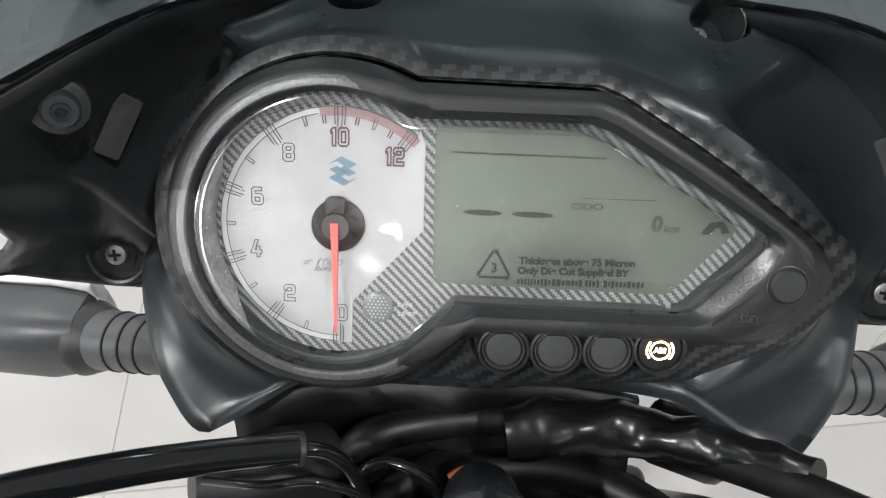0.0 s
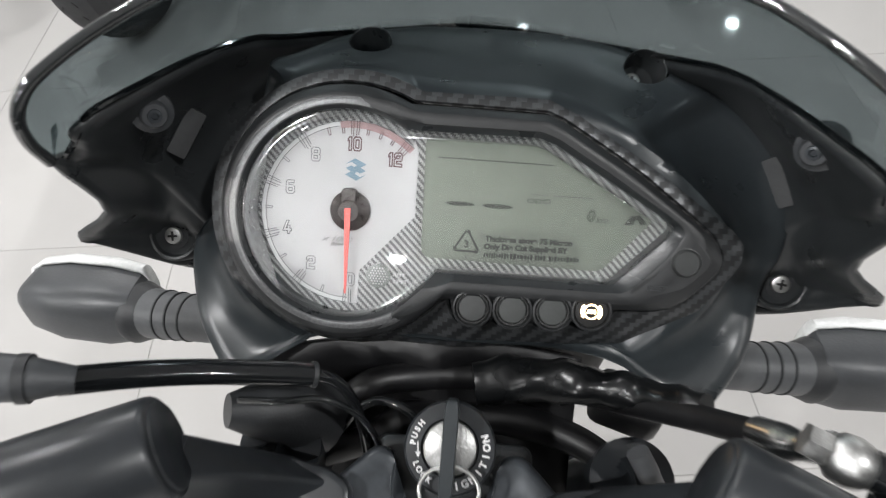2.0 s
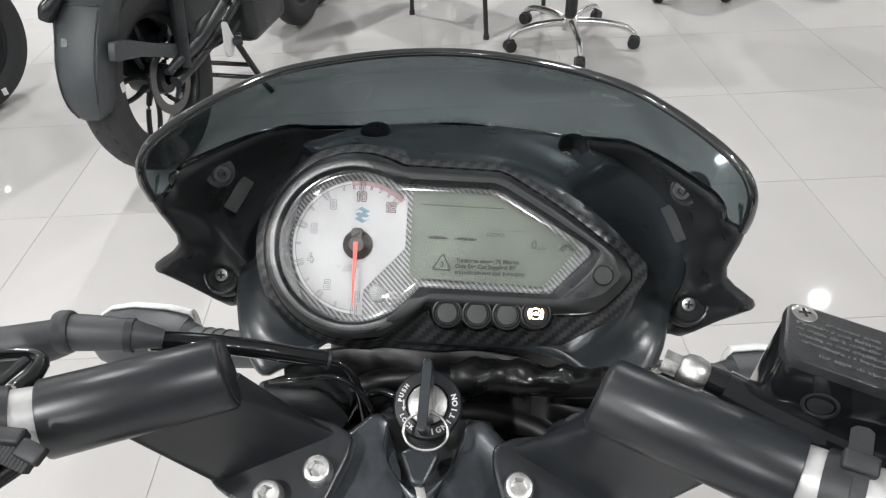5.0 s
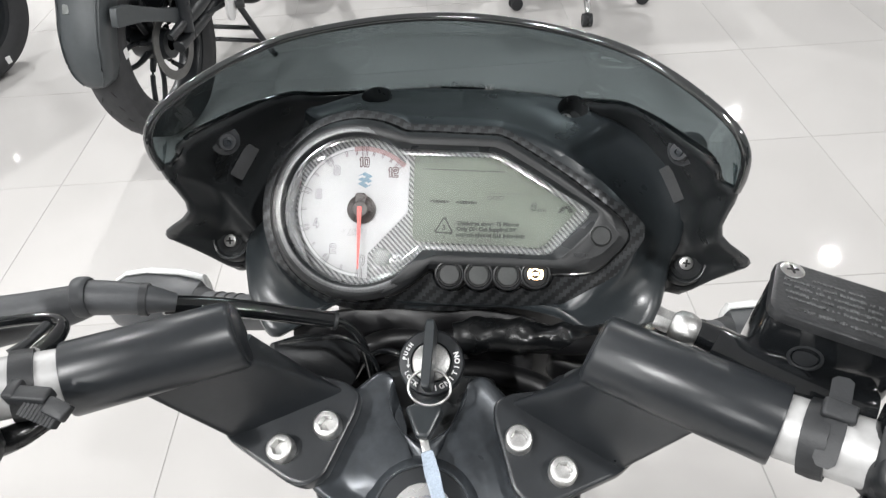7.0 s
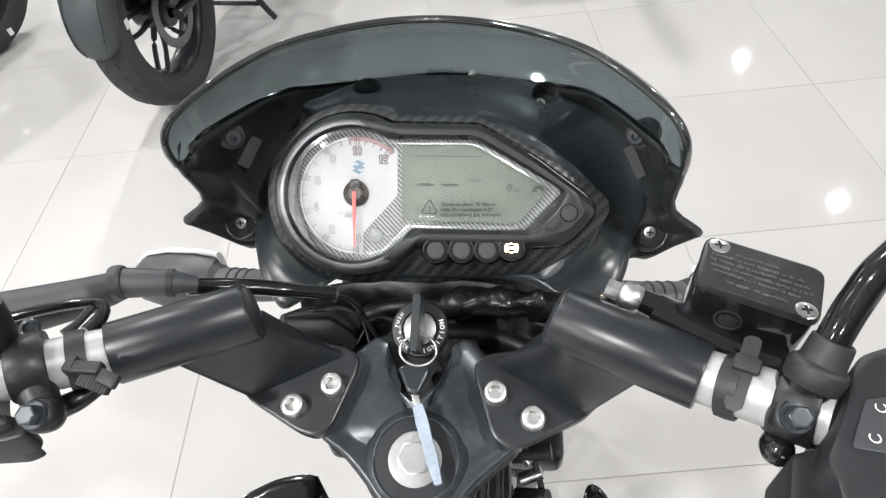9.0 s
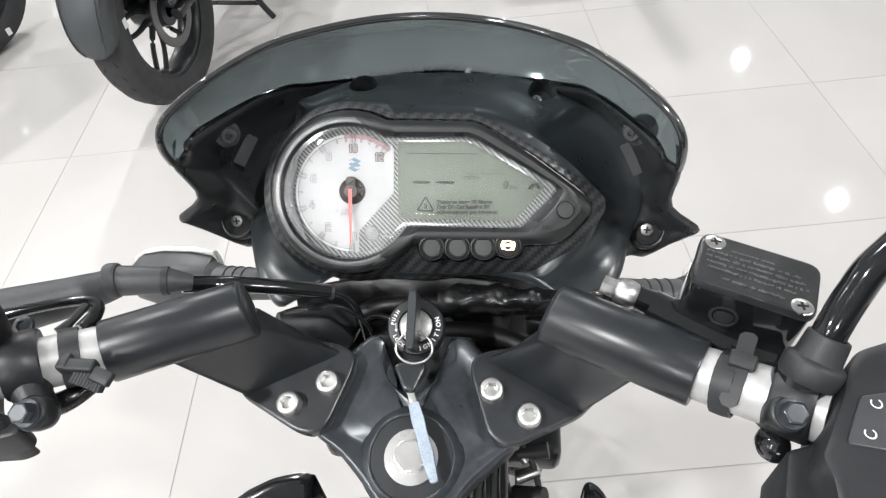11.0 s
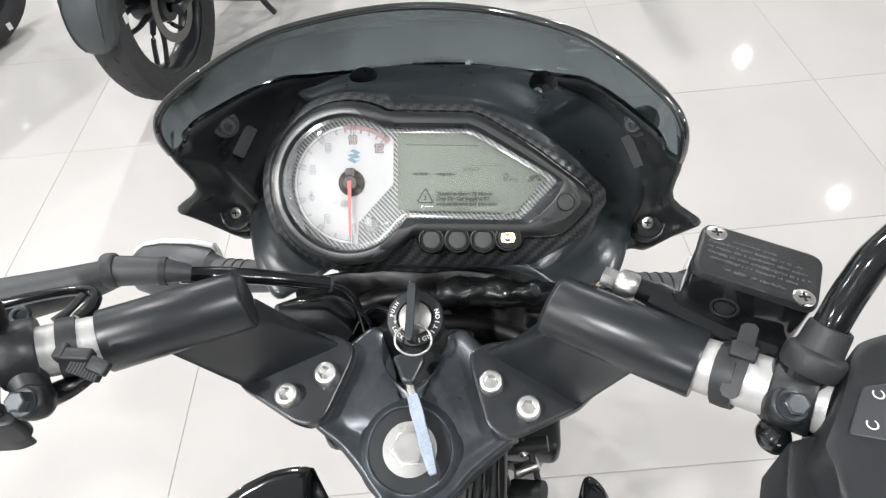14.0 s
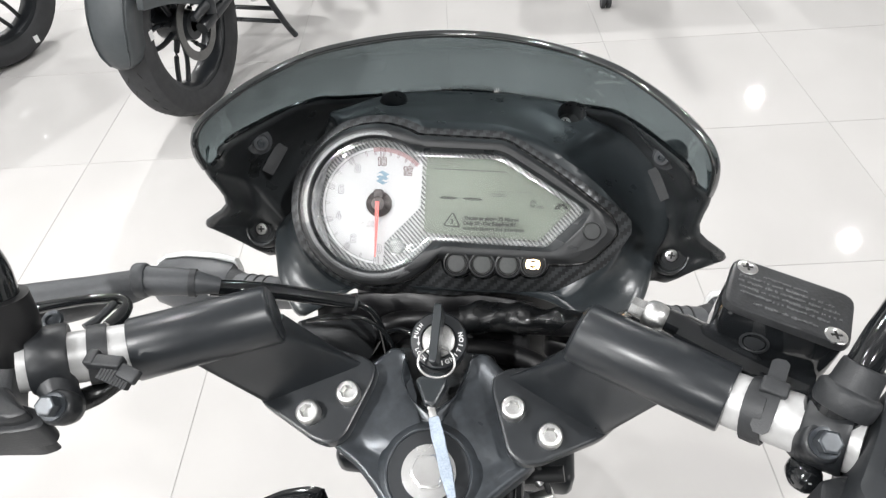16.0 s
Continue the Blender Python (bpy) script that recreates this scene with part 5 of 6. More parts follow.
# connectors and loose wires beside the steering head
for p, q, r, material in (((52, 34, -196), (80, 36, -190), 5.5, RUBBER), ((60, 22, -205), (74, 26, -200), 4.5, STEEL), ((55, 40, -190), (66, 30, -196), 4, STEEL), ((58, 14, -215), (78, 10, -205), 6.5, RUBBER), ((46, 30, -200), (50, 4, -230), 7, RUBBER)):
    part("connector", tube([p, q], r, n=4, sides=14), material, bike)
for run in ([(48, 42, -190), (60, 40, -188), (70, 28, -196), (78, 8, -215), (95, -20, -240)], [(44, 36, -195), (52, 20, -205), (60, 0, -225), (66, -30, -250)], [(40, 30, -200), (44, 10, -215), (46, -20, -240)]):
    part("wire", tube(run, 2.2, n=24, sides=8), RUBBER, bike)
for k in range(5):
    part("cable", tube([(34 + 4 * k, 20 - 2 * k, -150), (30 + 5 * k, -6 - 3 * k, -200), (24 + 4 * k, -40, -300)], 3.0 + 0.4 * (k % 3), n=16, sides=10), RUBBER if k % 2 else GLOSS, bike)


# ---- brake side ----
LID = mat("worn_black_lid", (0.024, 0.025, 0.0265), 0.32, vary=0.3, scale=90, bump=0.25, bump_scale=700)
LID_WORN = mat("rubbed_embossing", (0.085, 0.088, 0.090), 0.30, vary=0.6, scale=200, bump=0.3, bump_scale=700)

def reservoir():
    m = pose(0.1585, 0.0345, -0.003, -3, 3, -20.5)
    body = prism(rounded([(-25.4, -13.8), (25.2, -13.8), (25.4, 17.4), (-25.4, 17.4)], 7), -38, -1.4, 1)
    ob = part("brake_reservoir", body, GLOSS, bike, "black brake fluid reservoir with embossed lid", m=m)
    lid = part("reservoir_lid", prism(rounded([(-26, -14.6), (25.6, -14.6), (26, 18), (-26, 18)], [7, 6, 7, 6]), -2.6, 1.6, 1.8), LID, ob, "dark grey lid with embossed lettering too worn to read")
    rnd = random.Random(4)
    rows = []
    for k, (yy, x0, x1, h) in enumerate(((9.5, -12, 6, 2.2), (6.0, -22, 18, 2.4), (2.6, -22, 20, 2.4), (-0.8, -21, 21, 2.4), (-4.2, -20, 16, 2.2), (-9.0, -14, 12, 2.4))):
        x = x0
        while x < x1:
            wdt = rnd.uniform(0.35, 1.1)
            rows.append(box(x + wdt / 2, yy + rnd.uniform(-0.25, 0.25), 1.75, wdt, h * rnd.uniform(0.35, 0.75), 0.4, 0.1))
            x += wdt + rnd.choice((0.25, 0.3, 0.35, 1.3))
    part("embossing", joined(*rows), LID_WORN, lid, smooth=False)
    for x, y in ((-19.6, 12.2), (19.4, -10.6)):
        sc = part("lid_screw", turned([(4.6, 1.2), (4.6, 1.9), (3.9, 2.3), (0.1, 2.3)], 28), CHROME, lid, "bright cross-head lid screw")
        sc.matrix_local = place(x, y, 0, 20)
        # dark bars laid on the head in place of the slot's shade
        part("screw_slot", joined(box(0, 0, 2.25, 4.6, 1.0, 0.3), box(0, 0, 2.26, 1.0, 4.6, 0.3)), DARK, sc, smooth=False)
    win = turned([(6.4, -1), (6.2, 0.5), (5.2, 0.6), (4.8, -0.4), (0.1, -0.2)], 32)
    part("sight_glass", moved(win, aim((-6.5, -13.7, -16), (0, -1, 0.05))), RUBBER, ob, "round dark sight glass")
    part("sight_window", moved(turned([(4.6, -0.6), (4.2, 0.2), (0.1, 0.4)], 28), aim((-6.5, -13.7, -16), (0, -1, 0.05))), RUBBER, ob, "dark round window over the fluid")
    part("master_cylinder", tube([(118, 36, -30), (150, 18, -34), (170, 8, -34)], [9.5, 11, 11], n=10, sides=20), GLOSS, bike, "black master cylinder")
    part("hose_fitting", tube([(110, 41.5, -27), (118, 38, -28), (124, 35, -29), (134, 30, -31)], [5.4, 6.0, 7.0, 8.5], n=14, sides=20), GLOSS, bike, "black fitting of the master cylinder")
    hexm = aim((98, 46, -26), (0.88, -0.42, -0.06))
    part("banjo_bolt", prism([(4.9 * math.cos(radians(60 * k)), 4.9 * math.sin(radians(60 * k))) for k in range(6)], -1.5, 5, 0.6), ZINC, bike, "bright hexagon banjo bolt", m=hexm)
    part("banjo_union", turned([(4.8, 5), (6.8, 7), (7.4, 11), (6.6, 14.5), (5.2, 16)], 28), ZINC, bike, "bright banjo union", m=hexm)
    part("hose_crimp", tube([(105, 45, -28), (103, 49, -38), (101, 53, -45), (98, 60, -55)], [5.2, 4.4, 6.0, 5.4], n=14, sides=18), CHROME, bike, "bright hose crimp")


reservoir()


def hex_bolt(parent, p, d, r, label="dark hexagon bolt"):
    bm = joined(turned([(r * 1.25, 0), (r * 1.25, 1.4), (r, 1.6)], 28), prism([(r * math.cos(radians(60 * k)), r * math.sin(radians(60 * k))) for k in range(6)], 1.2, 6.5, 0.8))
    return part("hex_bolt", bm, CLAMP, parent, label, m=aim(p, d))


def control_perch(side):
    """Clamp round the bar that carries lever and mirror."""
    c = Vector((166 * side, -18, -17))
    axis = Vector((0.85 * side, -0.5, 0.25)).normalized()
    ring = turned([(12.3, -7.5), (14.6, -8), (15.5, -6.8), (15.5, 6.8), (14.6, 8), (12.3, 7.5)], 36)
    ob = part("lever_perch", moved(ring, aim(tuple(c), tuple(axis))), PERCH, bike, "black lever perch clamped on the handlebar")
    d = Vector((-0.05 * side, -0.45, 0.9))
    q = c + (Vector((-7.5, -10.5, 9)) if side > 0 else Vector((16.5, -24.2, 2)))
    r = 7.8 if side > 0 else 7.6
    part("perch_lug", moved(turned([(r * 0.6, -28 if side > 0 else -15), (r * 0.9, -22 if side > 0 else -12), (r, -8), (r, -2.5), (r * 0.92, -0.8), (r * 0.78, 0), (0.1, 0)], 36), aim(tuple(q), tuple(d))), PERCH, ob)
    part("perch_arm", tube([tuple(c), tuple((c + q) / 2 + Vector((0, 0, -6))), tuple(q - d * 12)], [10.5, 9.0, 7.0] if side > 0 else [11, 8.0, 6.6], n=12, sides=24), PERCH, ob)
    hex_bolt(ob, tuple(q), tuple(d), 4.7)
    if side > 0:
        nub = part("perch_nut", moved(turned([(4.5, -8), (6.3, -4), (6.5, 1), (5.2, 4.5), (2.6, 6.2), (0.1, 6.6)], 28), aim((157.8, -31.5, -29), (-0.1, -0.75, 0.5))), GLOSS, ob, "gloss black nut with chipped paint")
        part("paint_chip", moved(joined(box(-1.6, 1.8, 5.6, 2.6, 1.0, 0.5, 0.2), box(1.0, 2.6, 5.2, 1.6, 0.9, 0.5, 0.2), box(0.2, 0.4, 6.5, 1.2, 0.6, 0.4, 0.1)), aim((157.8, -31.5, -29), (-0.1, -0.75, 0.5))), INK_PALE, nub, smooth=False)
        part("mirror_boss", tube([tuple(c + Vector((0, 1, 3))), tuple(c + Vector((2, 8, 14)))], [12, 11], n=6, sides=24), GLOSS, ob)
    return ob


control_perch(1)
control_perch(-1)
boot = [(10.2, -5), (11.0, -3.5), (11.3, -0.5), (11.3, 2.6), (10.8, 3.8), (9.9, 4.4), (9.0, 4.9), (8.6, 6.2), (8.1, 13.0), (7.8, 14.4), (7.1, 14.8), (6.5, 14.2), (6.4, 11)]
part("mirror_boot", moved(turned(boot, 48), aim((167.4, -13.6, 0), (0.332, 0.541, 0.772))), RUBBER, bike, "dark rubber mirror boot with a stepped skirt")
part("mirror_stem", tube([(170, -9, 6), (173, -3.5, 15), (178.5, 4, 25), (186, 11.5, 35), (208, 24, 50), (256, 40, 64)], 6.3, n=36, sides=20), GLOSS, bike, "gloss black mirror stem")
part("mirror_boot", tube([(-184, -18, -10), (-180, -16, -2), (-178, -14, 5), (-178, -10, 16)], [13, 12.6, 12.2, 11], n=20, sides=32), HOSE, bike, "dark rubber mirror boot")
part("mirror_stem", tube([(-178, -11, 12), (-183, -2, 30), (-204, 8, 50), (-252, 20, 76)], 7.6, n=30, sides=20), GLOSS, bike, "gloss black mirror stem")


def switch_box(side):
    """Housing of the handlebar switches, with its skirt below."""
    shell = [(187, -4), (180, -12), (174.3, -24.4), (167, -37), (159.3, -50.2), (161, -56), (160.5, -64), (158, -82), (232, -94), (255, -30), (214, 6)] if side > 0 else [(200, 0), (184, -22), (177, -34), (168, -41), (158, -42), (154, -45.5), (153.5, -49.5), (161, -52.5), (186, -58), (232, -72), (252, -22), (214, 10)]
    ob = part("switch_housing", prism(rounded([(x * side, y) for x, y in shell], 3.5), -40 if side > 0 else -34, 3 if side > 0 else -20, 4 if side > 0 else 2), HOUSING_GREY if side > 0 else RUBBER, bike, "grey handlebar switch housing")
    low = [(168, -36), (156.5, -39.6), (150.8, -57.3), (148, -76), (190, -92), (196, -40)] if side > 0 else [(178, -34), (164, -43), (158, -46), (164, -50), (196, -54), (206, -40)]
    part("housing_skirt", prism(rounded([(x * side, y) for x, y in low], 3), -46, -14, 3), RUBBER, ob)
    if side > 0:
        t = part("kill_switch_plate", prism(rounded([(179.3, -26.4), (168.9, -45.4), (190, -48.5), (202, -22)], 2), 2.8, 4.2, 0.5), GREY_PLASTIC, ob, "light grey switch plate with white symbols")
        sym = [shift(loft([[mm(x, y, 0) for x, y in circle(r, 20, a0=-230, a1=50, full=False)] for r in (1.5, 2.1)], closed=False), x, y, 4.4) for x, y in ((177.5, -41.5), (183.5, -29.5))]
        part("switch_symbol", joined(*sym), INK_WHITE, t, smooth=False)
    return ob


switch_box(1)
switch_box(-1)

# clutch lever: rubber cover, adjuster, blade
part("lever_cover", tube([(-232, 14, -34), (-206, 24, -35), (-180, 34, -35), (-164, 39, -33), (-156, 41, -31)], [13.5, 12.5, 10.5, 9.0, 8.0], n=30, sides=24), COVER, bike, "dark grey rubber clutch lever cover")
part("cover_lip", tube([(-159, 41.0, -29.5), (-157.5, 41.4, -29.5), (-154, 42, -29.5), (-152.5, 42.3, -29.5)], [8.8, 9.6, 9.4, 8.4], n=8, sides=28), COVER, bike)
part("cable_adjuster", tube([(-155, 42, -30), (-142, 44, -31.5), (-131, 45.5, -33), (-127, 46.3, -34), (-118, 49, -38)], [8.2, 7.8, 7.0, 6.4, 4.2], n=20, sides=24), COVER, bike, "dark grey smooth cable adjuster sleeve")
part("adjuster_ring", tube([(-131.5, 45.3, -33), (-128.5, 46, -33.6)], [7.8, 7.6], n=4, sides=24), RUBBER, bike)
part("clutch_lever", tube([(-236, -2, -24), (-214, 5, -22), (-192.5, 11.5, -20), (-173, 18, -20), (-158, 22, -21), (-151, 20, -22), (-149.5, 14, -22), (-152, 5, -22)], [4.5, 3.6, 3.0, 2.6, 2.6, 2.8, 3.4, 4.0], n=40, sides=14), GLOSS, bike, "gloss black clutch lever curving round its pivot")
part("lever_strut", tube([(-157, 20, -22), (-160, 10, -22), (-163, 3, -22)], [2.2, 2.0, 3.0], n=10, sides=10), HOUSING_GREY, bike, "grey strut inside the lever")
part("pivot_screw", turned([(5, 0), (5, 2), (3.4, 3), (2.4, 3), (2.2, 1.4)], 24), CLAMP, bike, m=aim((-178, 3, -18), (0, -0.4, 0.9)))


# straps that bind the wiring to the bar
def strap(p, axis_keys):
    a = (Vector(axis_keys[1]) - Vector(axis_keys[0])).normalized()
    m = aim(p, a)
    band = []
    n = 44
    for x, w in ((12.15, -4.2), (13.3, -4.0), (13.6, 0), (13.3, 4.0), (12.15, 4.2)):
        band.append([mm((x + (0.5 if k % 2 else 0)) * math.cos(2 * math.pi * k / n), (x + (0.5 if k % 2 else 0)) * math.sin(2 * math.pi * k / n), w) for k in range(n)])
    return part("cable_strap", loft(band), RUBBER, bike, "black ribbed cable strap round the bar", m=m)


strap((-150, -9.5, -23), ((-135, -1, -28), (-156, -13, -21)))
strap((144.5, -6.5, -24.8), ((135, -1, -28), (156, -13, -21)))
part("strap_buckle", joined(box(-137.5, -19.4, -14, 17, 6.2, 5.5, 1.2), box(-144, -18.2, -13, 5, 8, 4.5, 1.0)), RUBBER, bike, "black buckle of the strap")
tail = []
for k in range(21):
    c, h = Vector((-138 + 0.72 * k, -22.6 - 0.18 * k, -15.2 - 0.1 * k)), (1.3 if k % 2 else 1.8)
    e, up = Vector((0.24, 0.93, 0.28)) * 3.6, Vector((0, -0.5, 0.85)) * h
    tail.append([(c + e + up) / 1000, (c - e + up) / 1000, (c - e - up) / 1000, (c + e - up) / 1000])
part("strap_tail", loft(tail, cap_first=True, cap_last=True), RUBBER, bike, "ribbed tail of the strap", smooth=False)
part("strap_hook", moved(box(0, 0, 0, 9.5, 6.5, 4, 1.0), laid((-124.5, -23.6, -14.5), (0.35, 1, 0.3), (0, -0.5, 0.85))), RUBBER, bike)
part("switch_lead", tube([(-166, -31, -38), (-157, -28, -36), (-149, -23.5, -35), (-143, -14, -37)], [4.5, 5.5, 5.0, 4.0], n=24, sides=16), WRAP, bike, "dark wrapped switch lead under the bar")
part("strap_tail", ribbon([(152, 8, -9), (149, 1, -10), (146, -6, -11), (143, -13, -14), (140, -20, -20)], 6.8, 2.8, (0.85, -0.5, 0.25)), RUBBER, bike)
part("strap_buckle", moved(box(0, 0, 0, 10.5, 7, 4.5, 1.2), laid((146.5, -5, -9.5), (-0.4, -0.9, -0.3), (-0.2, -0.3, 0.9))), RUBBER, bike)


# ---- what stands in the showroom ----
def heading(x, y, z, deg):
    return pose(x, y, z, 0, 0, deg)


def parked_bike(m, tail=True, centre_stand=True):
    """Rear half of a grey motorcycle: wheel, mudguard plate, swingarm, stands, engine. x right, y ahead."""
    top = new("parked_motorcycle")
    top.matrix_world = m
    tagged(top, "matt grey motorcycle parked on the pale tiles", "motorcycle", "other parked motorcycles")
    wheel("rear_wheel", top, Matrix.Translation((0, 0, 0.3)), 0.3, 0.13)
    # tail mudguard: curved shell hugging the back of the tyre
    rows = []
    for a, r, w in ((4, 0.325, 0.030), (6, 0.33, 0.045), (9, 0.335, 0.054), (15, 0.34, 0.061), (25, 0.345, 0.066), (42, 0.35, 0.069), (56, 0.37, 0.080), (58, 0.385, 0.088), (75, 0.42, 0.09), (95, 0.45, 0.088)):
        c, s2 = math.cos(radians(a)), math.sin(radians(a))
        if not tail and a < 42:
            continue
        rows.append([Vector((x * w, -(r - d) * c, 0.3 + (r - d) * s2)) for x, d in ((-1.0, 0.07), (-1.0, 0.012), (-0.94, 0.003), (-0.85, 0.0), (0, -0.008), (0.85, 0.0), (0.94, 0.003), (1.0, 0.012), (1.0, 0.07))])
    g = part("rear_mudguard", loft(rows, closed=False), GREY_PAINT, top, "matt grey rear mudguard")
    sol = g.modifiers.new("thick", "SOLIDIFY")
    sol.thickness = 0.004
    if tail:
        lip = []
        for sx in (-1, 1):
            lip.append(tube([(sx * 1000 * w, -1000 * r * math.cos(radians(a)), 300 + 1000 * r * math.sin(radians(a))) for a, r, w in ((5, 0.330, 0.030), (10, 0.337, 0.046), (18, 0.343, 0.054), (30, 0.348, 0.058), (42, 0.353, 0.060), (54, 0.372, 0.068))], 2.0, n=20, sides=8))
        lip.append(tube([(x, -1000 * 0.374 * math.cos(radians(55)), 306 + 1000 * 0.374 * math.sin(radians(55))) for x in (-70, -35, 0, 35, 70)], 2.6, n=12, sides=8))
        part("rear_indicator", tube([(-30, -215, 640), (-62, -240, 606), (-76, -248, 580)], [16, 24, 18], n=10, sides=16), SATIN, top, "dark rear turn signal")
        part("guard_border", joined(*lip), GREY_PAINT, g, "raised border of the mudguard")
        part("reflector", moved(box(0, 0, 0, 20, 26, 8, 2), Matrix.Translation((-0.03, -0.268, 0.525)) @ Matrix.Rotation(radians(52), 4, "X")), LAMP_OFF, g, "small pale reflector")
    for s in (-1, 1):
        part("swingarm", tube([(95 * s, -20, 300), (100 * s, 200, 330), (90 * s, 520, 400)], [20, 24, 30], n=14, sides=12), SATIN, top, "dark swingarm")
        part("shock_absorber", tube([(110 * s, 30, 330), (110 * s, 120, 640)], 22, n=8, sides=14), SATIN, top)
        part("footrest", tube([(120 * s, 430, 420), (230 * s, 420, 420)], 10, n=4, sides=10), SATIN, top)
    if tail:
        plate = [(-266, 476), (-244, 524), (-190, 510), (-60, 446), (60, 396), (116, 378), (124, 362), (100, 346), (54, 344), (-40, 392), (-150, 442), (-215, 462)]
        part("mudguard_stay", moved(prism(rounded(plate, 8, 3), 84, 104, 5), Matrix(((0, 0, 1, 0), (1, 0, 0, 0), (0, 1, 0, 0), (0, 0, 0, 1)))), GREY_PAINT, top, "matt grey stay of the mudguard")
        part("stay_arm", tube([(100, 84, 366), (106, 150, 398), (108, 230, 422), (104, 330, 452)], [22, 24, 20, 22], n=14, sides=12), SATIN, top, "dark arm above the swingarm")
    part("chain_guard", tube([(104, -60, 352), (110, 120, 372), (112, 330, 420)], [10, 26, 30], n=12, sides=12), SATIN, top, "dark guard over the swingarm")
    part("wheel_hugger", loft([[Vector((x, -(0.335 + e) * math.cos(radians(a)), 0.3 + (0.335 + e) * math.sin(radians(a)))) for x, e in ((-0.075, -0.03), (-0.07, 0.0), (0.07, 0.0), (0.075, -0.03))] for a in range(95, 156, 10)], closed=False), RUBBER, top, "black inner mudguard over the tyre")
    part("frame_panel", joined(box(100, 330, 520, 50, 420, 190, 20), box(96, 170, 430, 40, 120, 160, 16)), SATIN, top, "dark plate between swingarm and seat")
    part("brake_caliper", box(88, 60, 330, 26, 62, 60, 10), ZINC, top, "bright brake caliper")
    heel = [(236, 276), (262, 266), (296, 290), (304, 318), (288, 352), (276, 388), (252, 392), (240, 340), (226, 300)]
    hp = part("heel_plate", moved(prism(rounded(heel, 8, 3), 146, 156, 3), Matrix(((0, 0, 1, 0), (1, 0, 0, 0), (0, 1, 0, 0), (0, 0, 0, 1)))), INK_WHITE, top, "white heel plate beside the footrest")
    part("heel_knob", tube([(158, 284, 312), (186, 296, 312)], 13, n=4, sides=14), RUBBER, hp)
    part("pedal_pivot", tube([(140, 318, 318), (168, 326, 316)], 14, n=4, sides=14), SATIN, top)
    part("drive_cover", moved(prism(rounded([(-190, 400), (-120, 330), (120, 330), (300, 360), (300, 560), (-60, 600), (-180, 520)], 20, 3), -88, -68, 5), Matrix(((0, 0, 1, 0), (1, 0, 0, 0), (0, 1, 0, 0), (0, 0, 0, 1)))), SATIN, top, "dark cover beside the wheel")
    part("tyre_sticker", box(*((63, -225, 380) if tail else (-64.5, -93, 66)), 3, 20, 28, 1), INK_WHITE, top, "small white sticker on the tyre", smooth=False)
    part("chain_case", tube([(-70, 0, 330), (-75, 480, 390)], [30, 34], n=6, sides=10), SATIN, top)
    part("footrest_plate", joined(box(95, 340, 430, 14, 280, 110, 5), box(100, 250, 520, 10, 60, 220, 4)), SATIN, top, "dark footrest hanger plate")
    part("airbox", box(0, 330, 590, 170, 300, 200, 30), RUBBER, top, "black airbox")
    part("rear_brake_lever", tube([(120, 420, 330), (128, 300, 320), (120, 180, 330), (95, 90, 330)], 8, n=14, sides=8), SATIN, top)
    part("engine", joined(box(0, 640, 360, 300, 330, 280, 40), shift(turned([(110, 0), (110, 30), (90, 45)], 28), 0, 600, 220)), SATIN, top, "dark engine block")
    part("frame_tube", tube([(0, 480, 700), (0, 700, 560), (0, 900, 640)], 26, n=14, sides=12), SATIN, top)
    part("tail", joined(box(0, 40, 760, 220, 640, 110, 40), box(0, 620, 800, 300, 460, 200, 70)), GREY_PAINT, top, "grey tail and tank")
    part("side_stand", tube([(-120, 540, 300), (-220, 560, 12)], 12, n=6, sides=10), SATIN, top)
    part("stand_foot", box(-222, 560, 8, 50, 60, 10, 3), SATIN, top)
    if centre_stand:
        for s in (-1, 1):
            part("centre_stand_leg", tube([(90 * s, 400, 290), (130 * s, 470, 90), (150 * s, 505, 12)], 12, n=10, sides=10), SATIN, top)
        for h, f in ((448, 150), (472, 86)):
            part("stand_bar", tube([(-120, h, f), (120, h, f)], 9, n=4, sides=10), SATIN, top)
    part("headstock", tube([(0, 800, 800), (0, 960, 850), (0, 1085, 850)], [60, 50, 42], n=10, sides=14), SATIN, top, "dark headstock over the fork")
    part("front_wheel_hub", box(0, 1290, 300, 60, 40, 40, 8), SATIN, top)
    wheel("front_wheel", top, Matrix.Translation((0, 1.29, 0.3)), 0.3, 0.1)
    for s in (-1, 1):
        part("fork_leg", tube([(75 * s, 1290, 300), (75 * s, 1080, 860)], 22, n=6, sides=12), SATIN, top)
    return top


parked_bike(heading(-0.885, 1.53, 0, -13))
parked_bike(heading(-1.787, 1.937, 0, 149), tail=False, centre_stand=False)
parked_bike(heading(-0.58, 3.0, 0, -40), centre_stand=False)


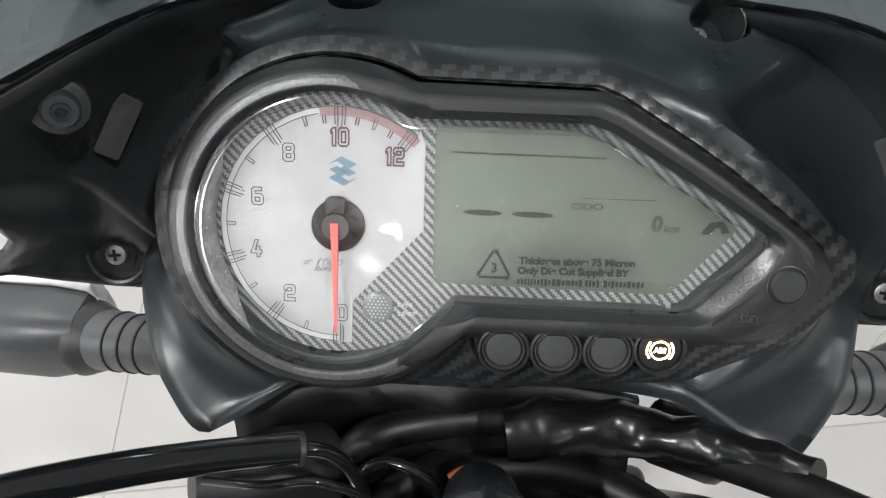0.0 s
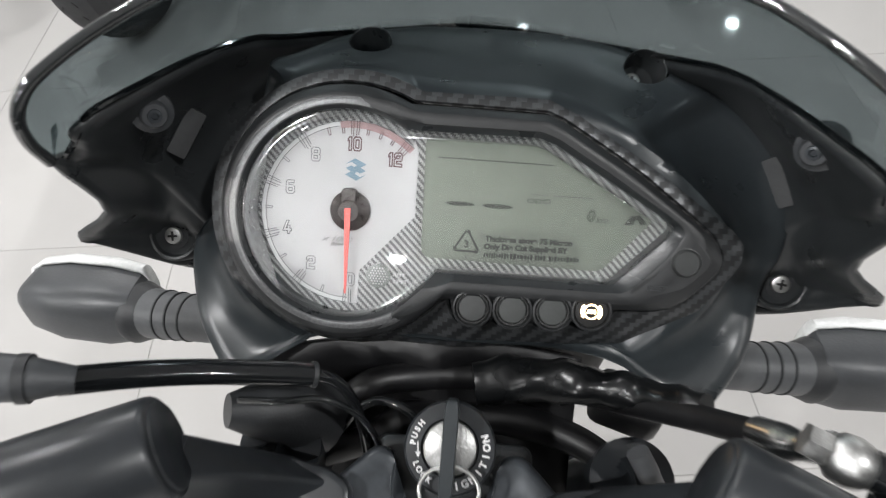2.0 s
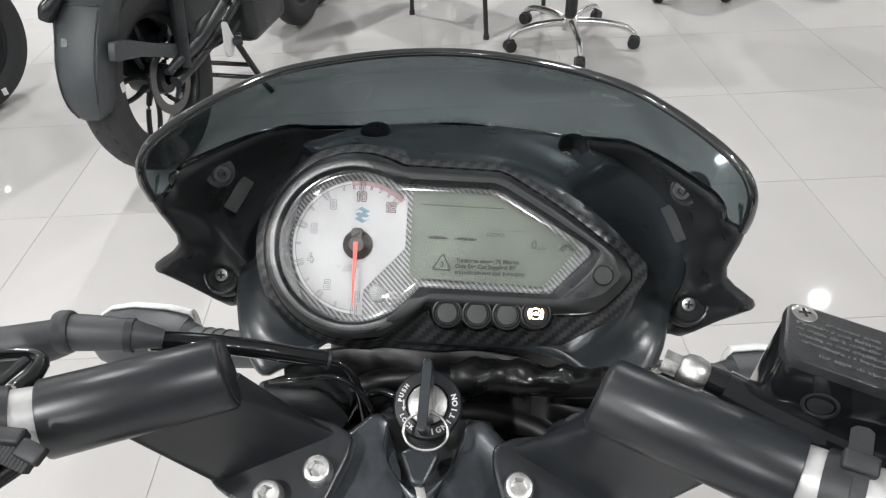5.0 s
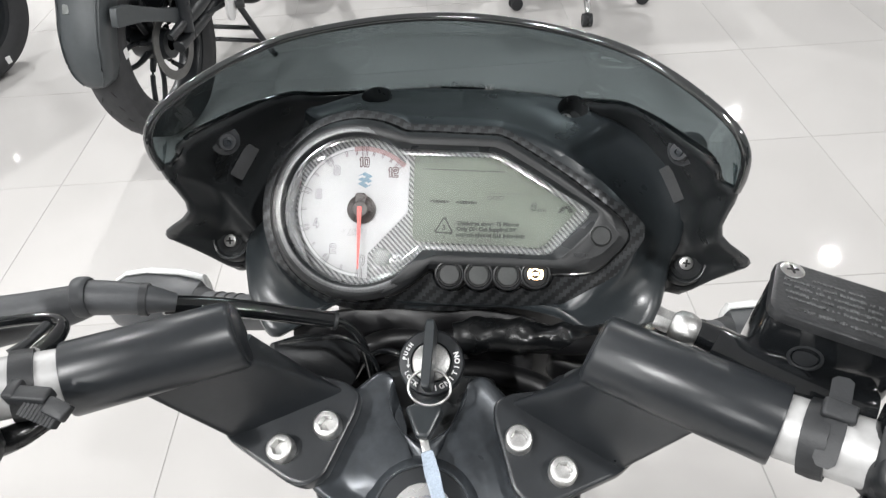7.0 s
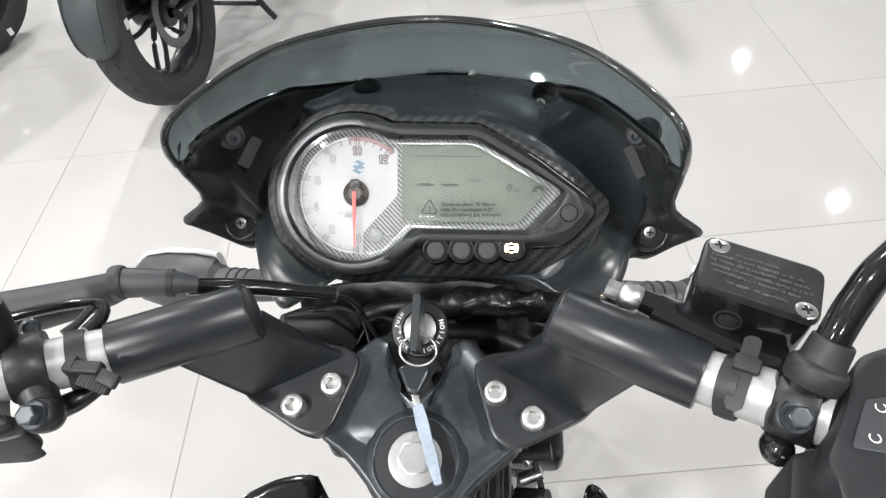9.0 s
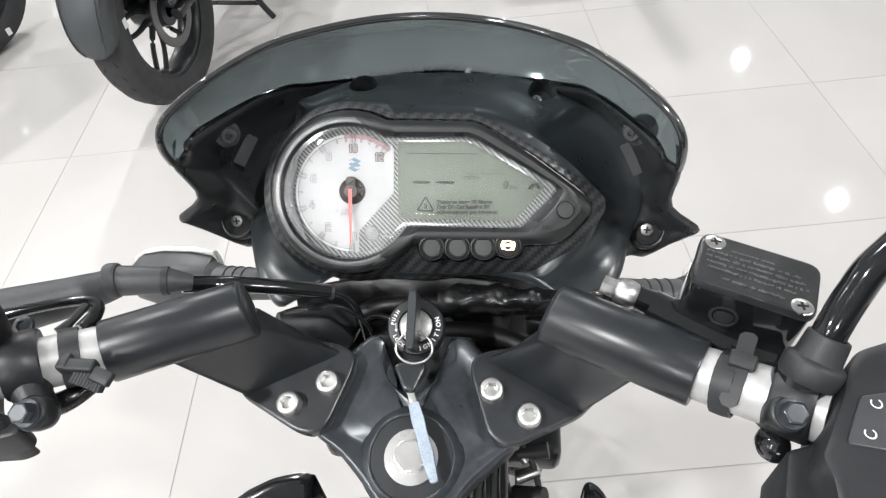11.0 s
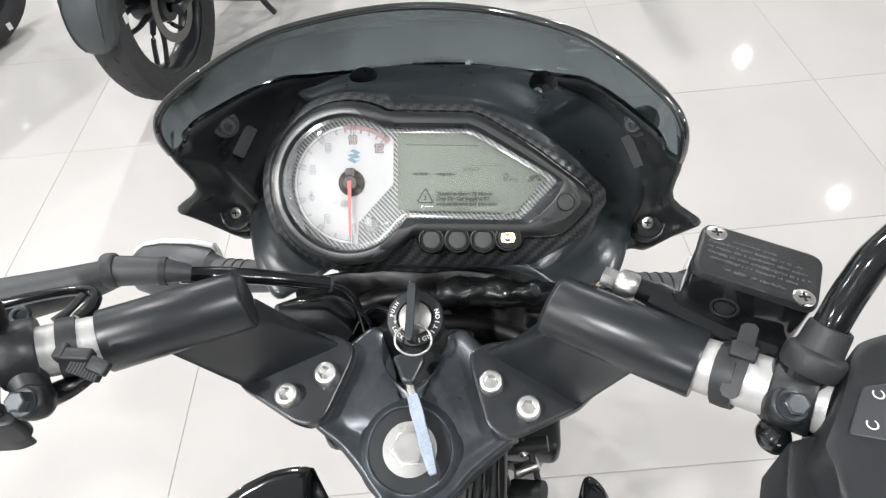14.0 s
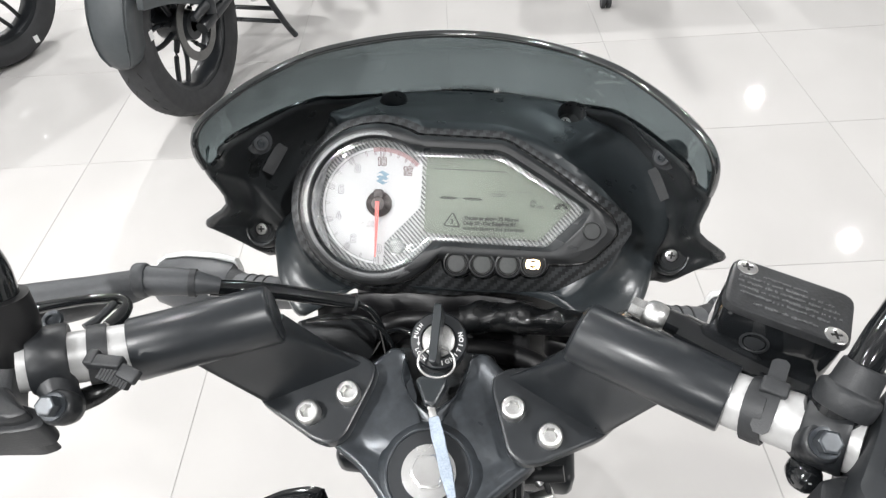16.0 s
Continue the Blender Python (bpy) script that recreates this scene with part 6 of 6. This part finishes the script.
def office_chair(m):
    top = new("office_chair")
    top.matrix_world = m
    tagged(top, "black office chair on a chromed five-star base with castors", "chair", "office chairs")
    part("hub", turned([(34, 60), (36, 66), (36, 118), (28, 124)], 28), CHROME, top)
    part("column", turned([(27, 120), (27, 250), (15, 252), (15, 430)], 24), RUBBER, top, "black gas column")
    for k in range(5):
        a = 72 * k
        arm = tube([(30, 0, 98), (140, 0, 104), (240, 0, 92), (285, 0, 66), (292, 0, 56)], [19, 16, 14, 13, 8], n=22, sides=12)
        part("base_arm", moved(arm, Matrix.Rotation(radians(a), 4, "Z")), CHROME, top, "chromed star arm")
        c = joined(*[moved(turned([(26, -8), (27, -6), (27, 6), (26, 8)], 24), Matrix.Translation((0, s * 0.012, 0.027)) @ Matrix.Rotation(radians(90), 4, "X")) for s in (-1, 1)], box(0, 0, 40, 46, 22, 30, 8))
        part("castor", moved(c, Matrix.Rotation(radians(a), 4, "Z") @ Matrix.Translation((0.292, 0, 0))), RUBBER, top, "black twin castor")
    seat = prism(rounded([(-230, -230), (230, -230), (230, 230), (-230, 230)], 80, 6), 430, 510, 25)
    part("seat", seat, RUBBER, top)
    back = moved(prism(rounded([(-210, -250), (210, -250), (200, 280), (-200, 280)], 80, 6), -20, 25, 14), Matrix.Translation((0, 0.26, 0.86)) @ Matrix.Rotation(radians(82), 4, "X"))
    part("backrest", back, RUBBER, top)
    part("back_support", tube([(0, 60, 425), (0, 270, 440), (0, 285, 700)], 16, n=16, sides=10), RUBBER, top)


office_chair(heading(0.672, 2.38, 0, -92))
office_chair(heading(1.42, 3.05, 0, -60))


def visitor_chair(m):
    """Tubular chair; only its black legs stand in view."""
    top = new("visitor_chair")
    top.matrix_world = m
    tagged(top, "black tubular visitor chair standing on the tiles", "chair")
    for x in (-220, 220):
        for y, lean in ((-220, -30), (220, 30)):
            leg = part("leg", tube([(x, y + lean, 8), (x, y, 450)], 11, n=6, sides=12), RUBBER, top, "thin black steel leg")
            part("foot_cap", shift(turned([(14, 0), (14, 18), (12, 22)], 16), x, y + lean, 0), RUBBER, leg)
    part("seat", prism(rounded([(-235, -235), (235, -235), (235, 235), (-235, 235)], 60, 6), 445, 490, 16), RUBBER, top)
    part("backrest", moved(prism(rounded([(-225, -160), (225, -160), (215, 170), (-215, 170)], 60, 6), -15, 20, 10), Matrix.Translation((0, 0.27, 0.78)) @ Matrix.Rotation(radians(82), 4, "X")), RUBBER, top)
    for x in (-200, 200):
        part("back_post", tube([(x, 225, 455), (x, 262, 900)], 10, n=6, sides=10), RUBBER, top)


visitor_chair(heading(0.288, 2.787, 0, 43.6))
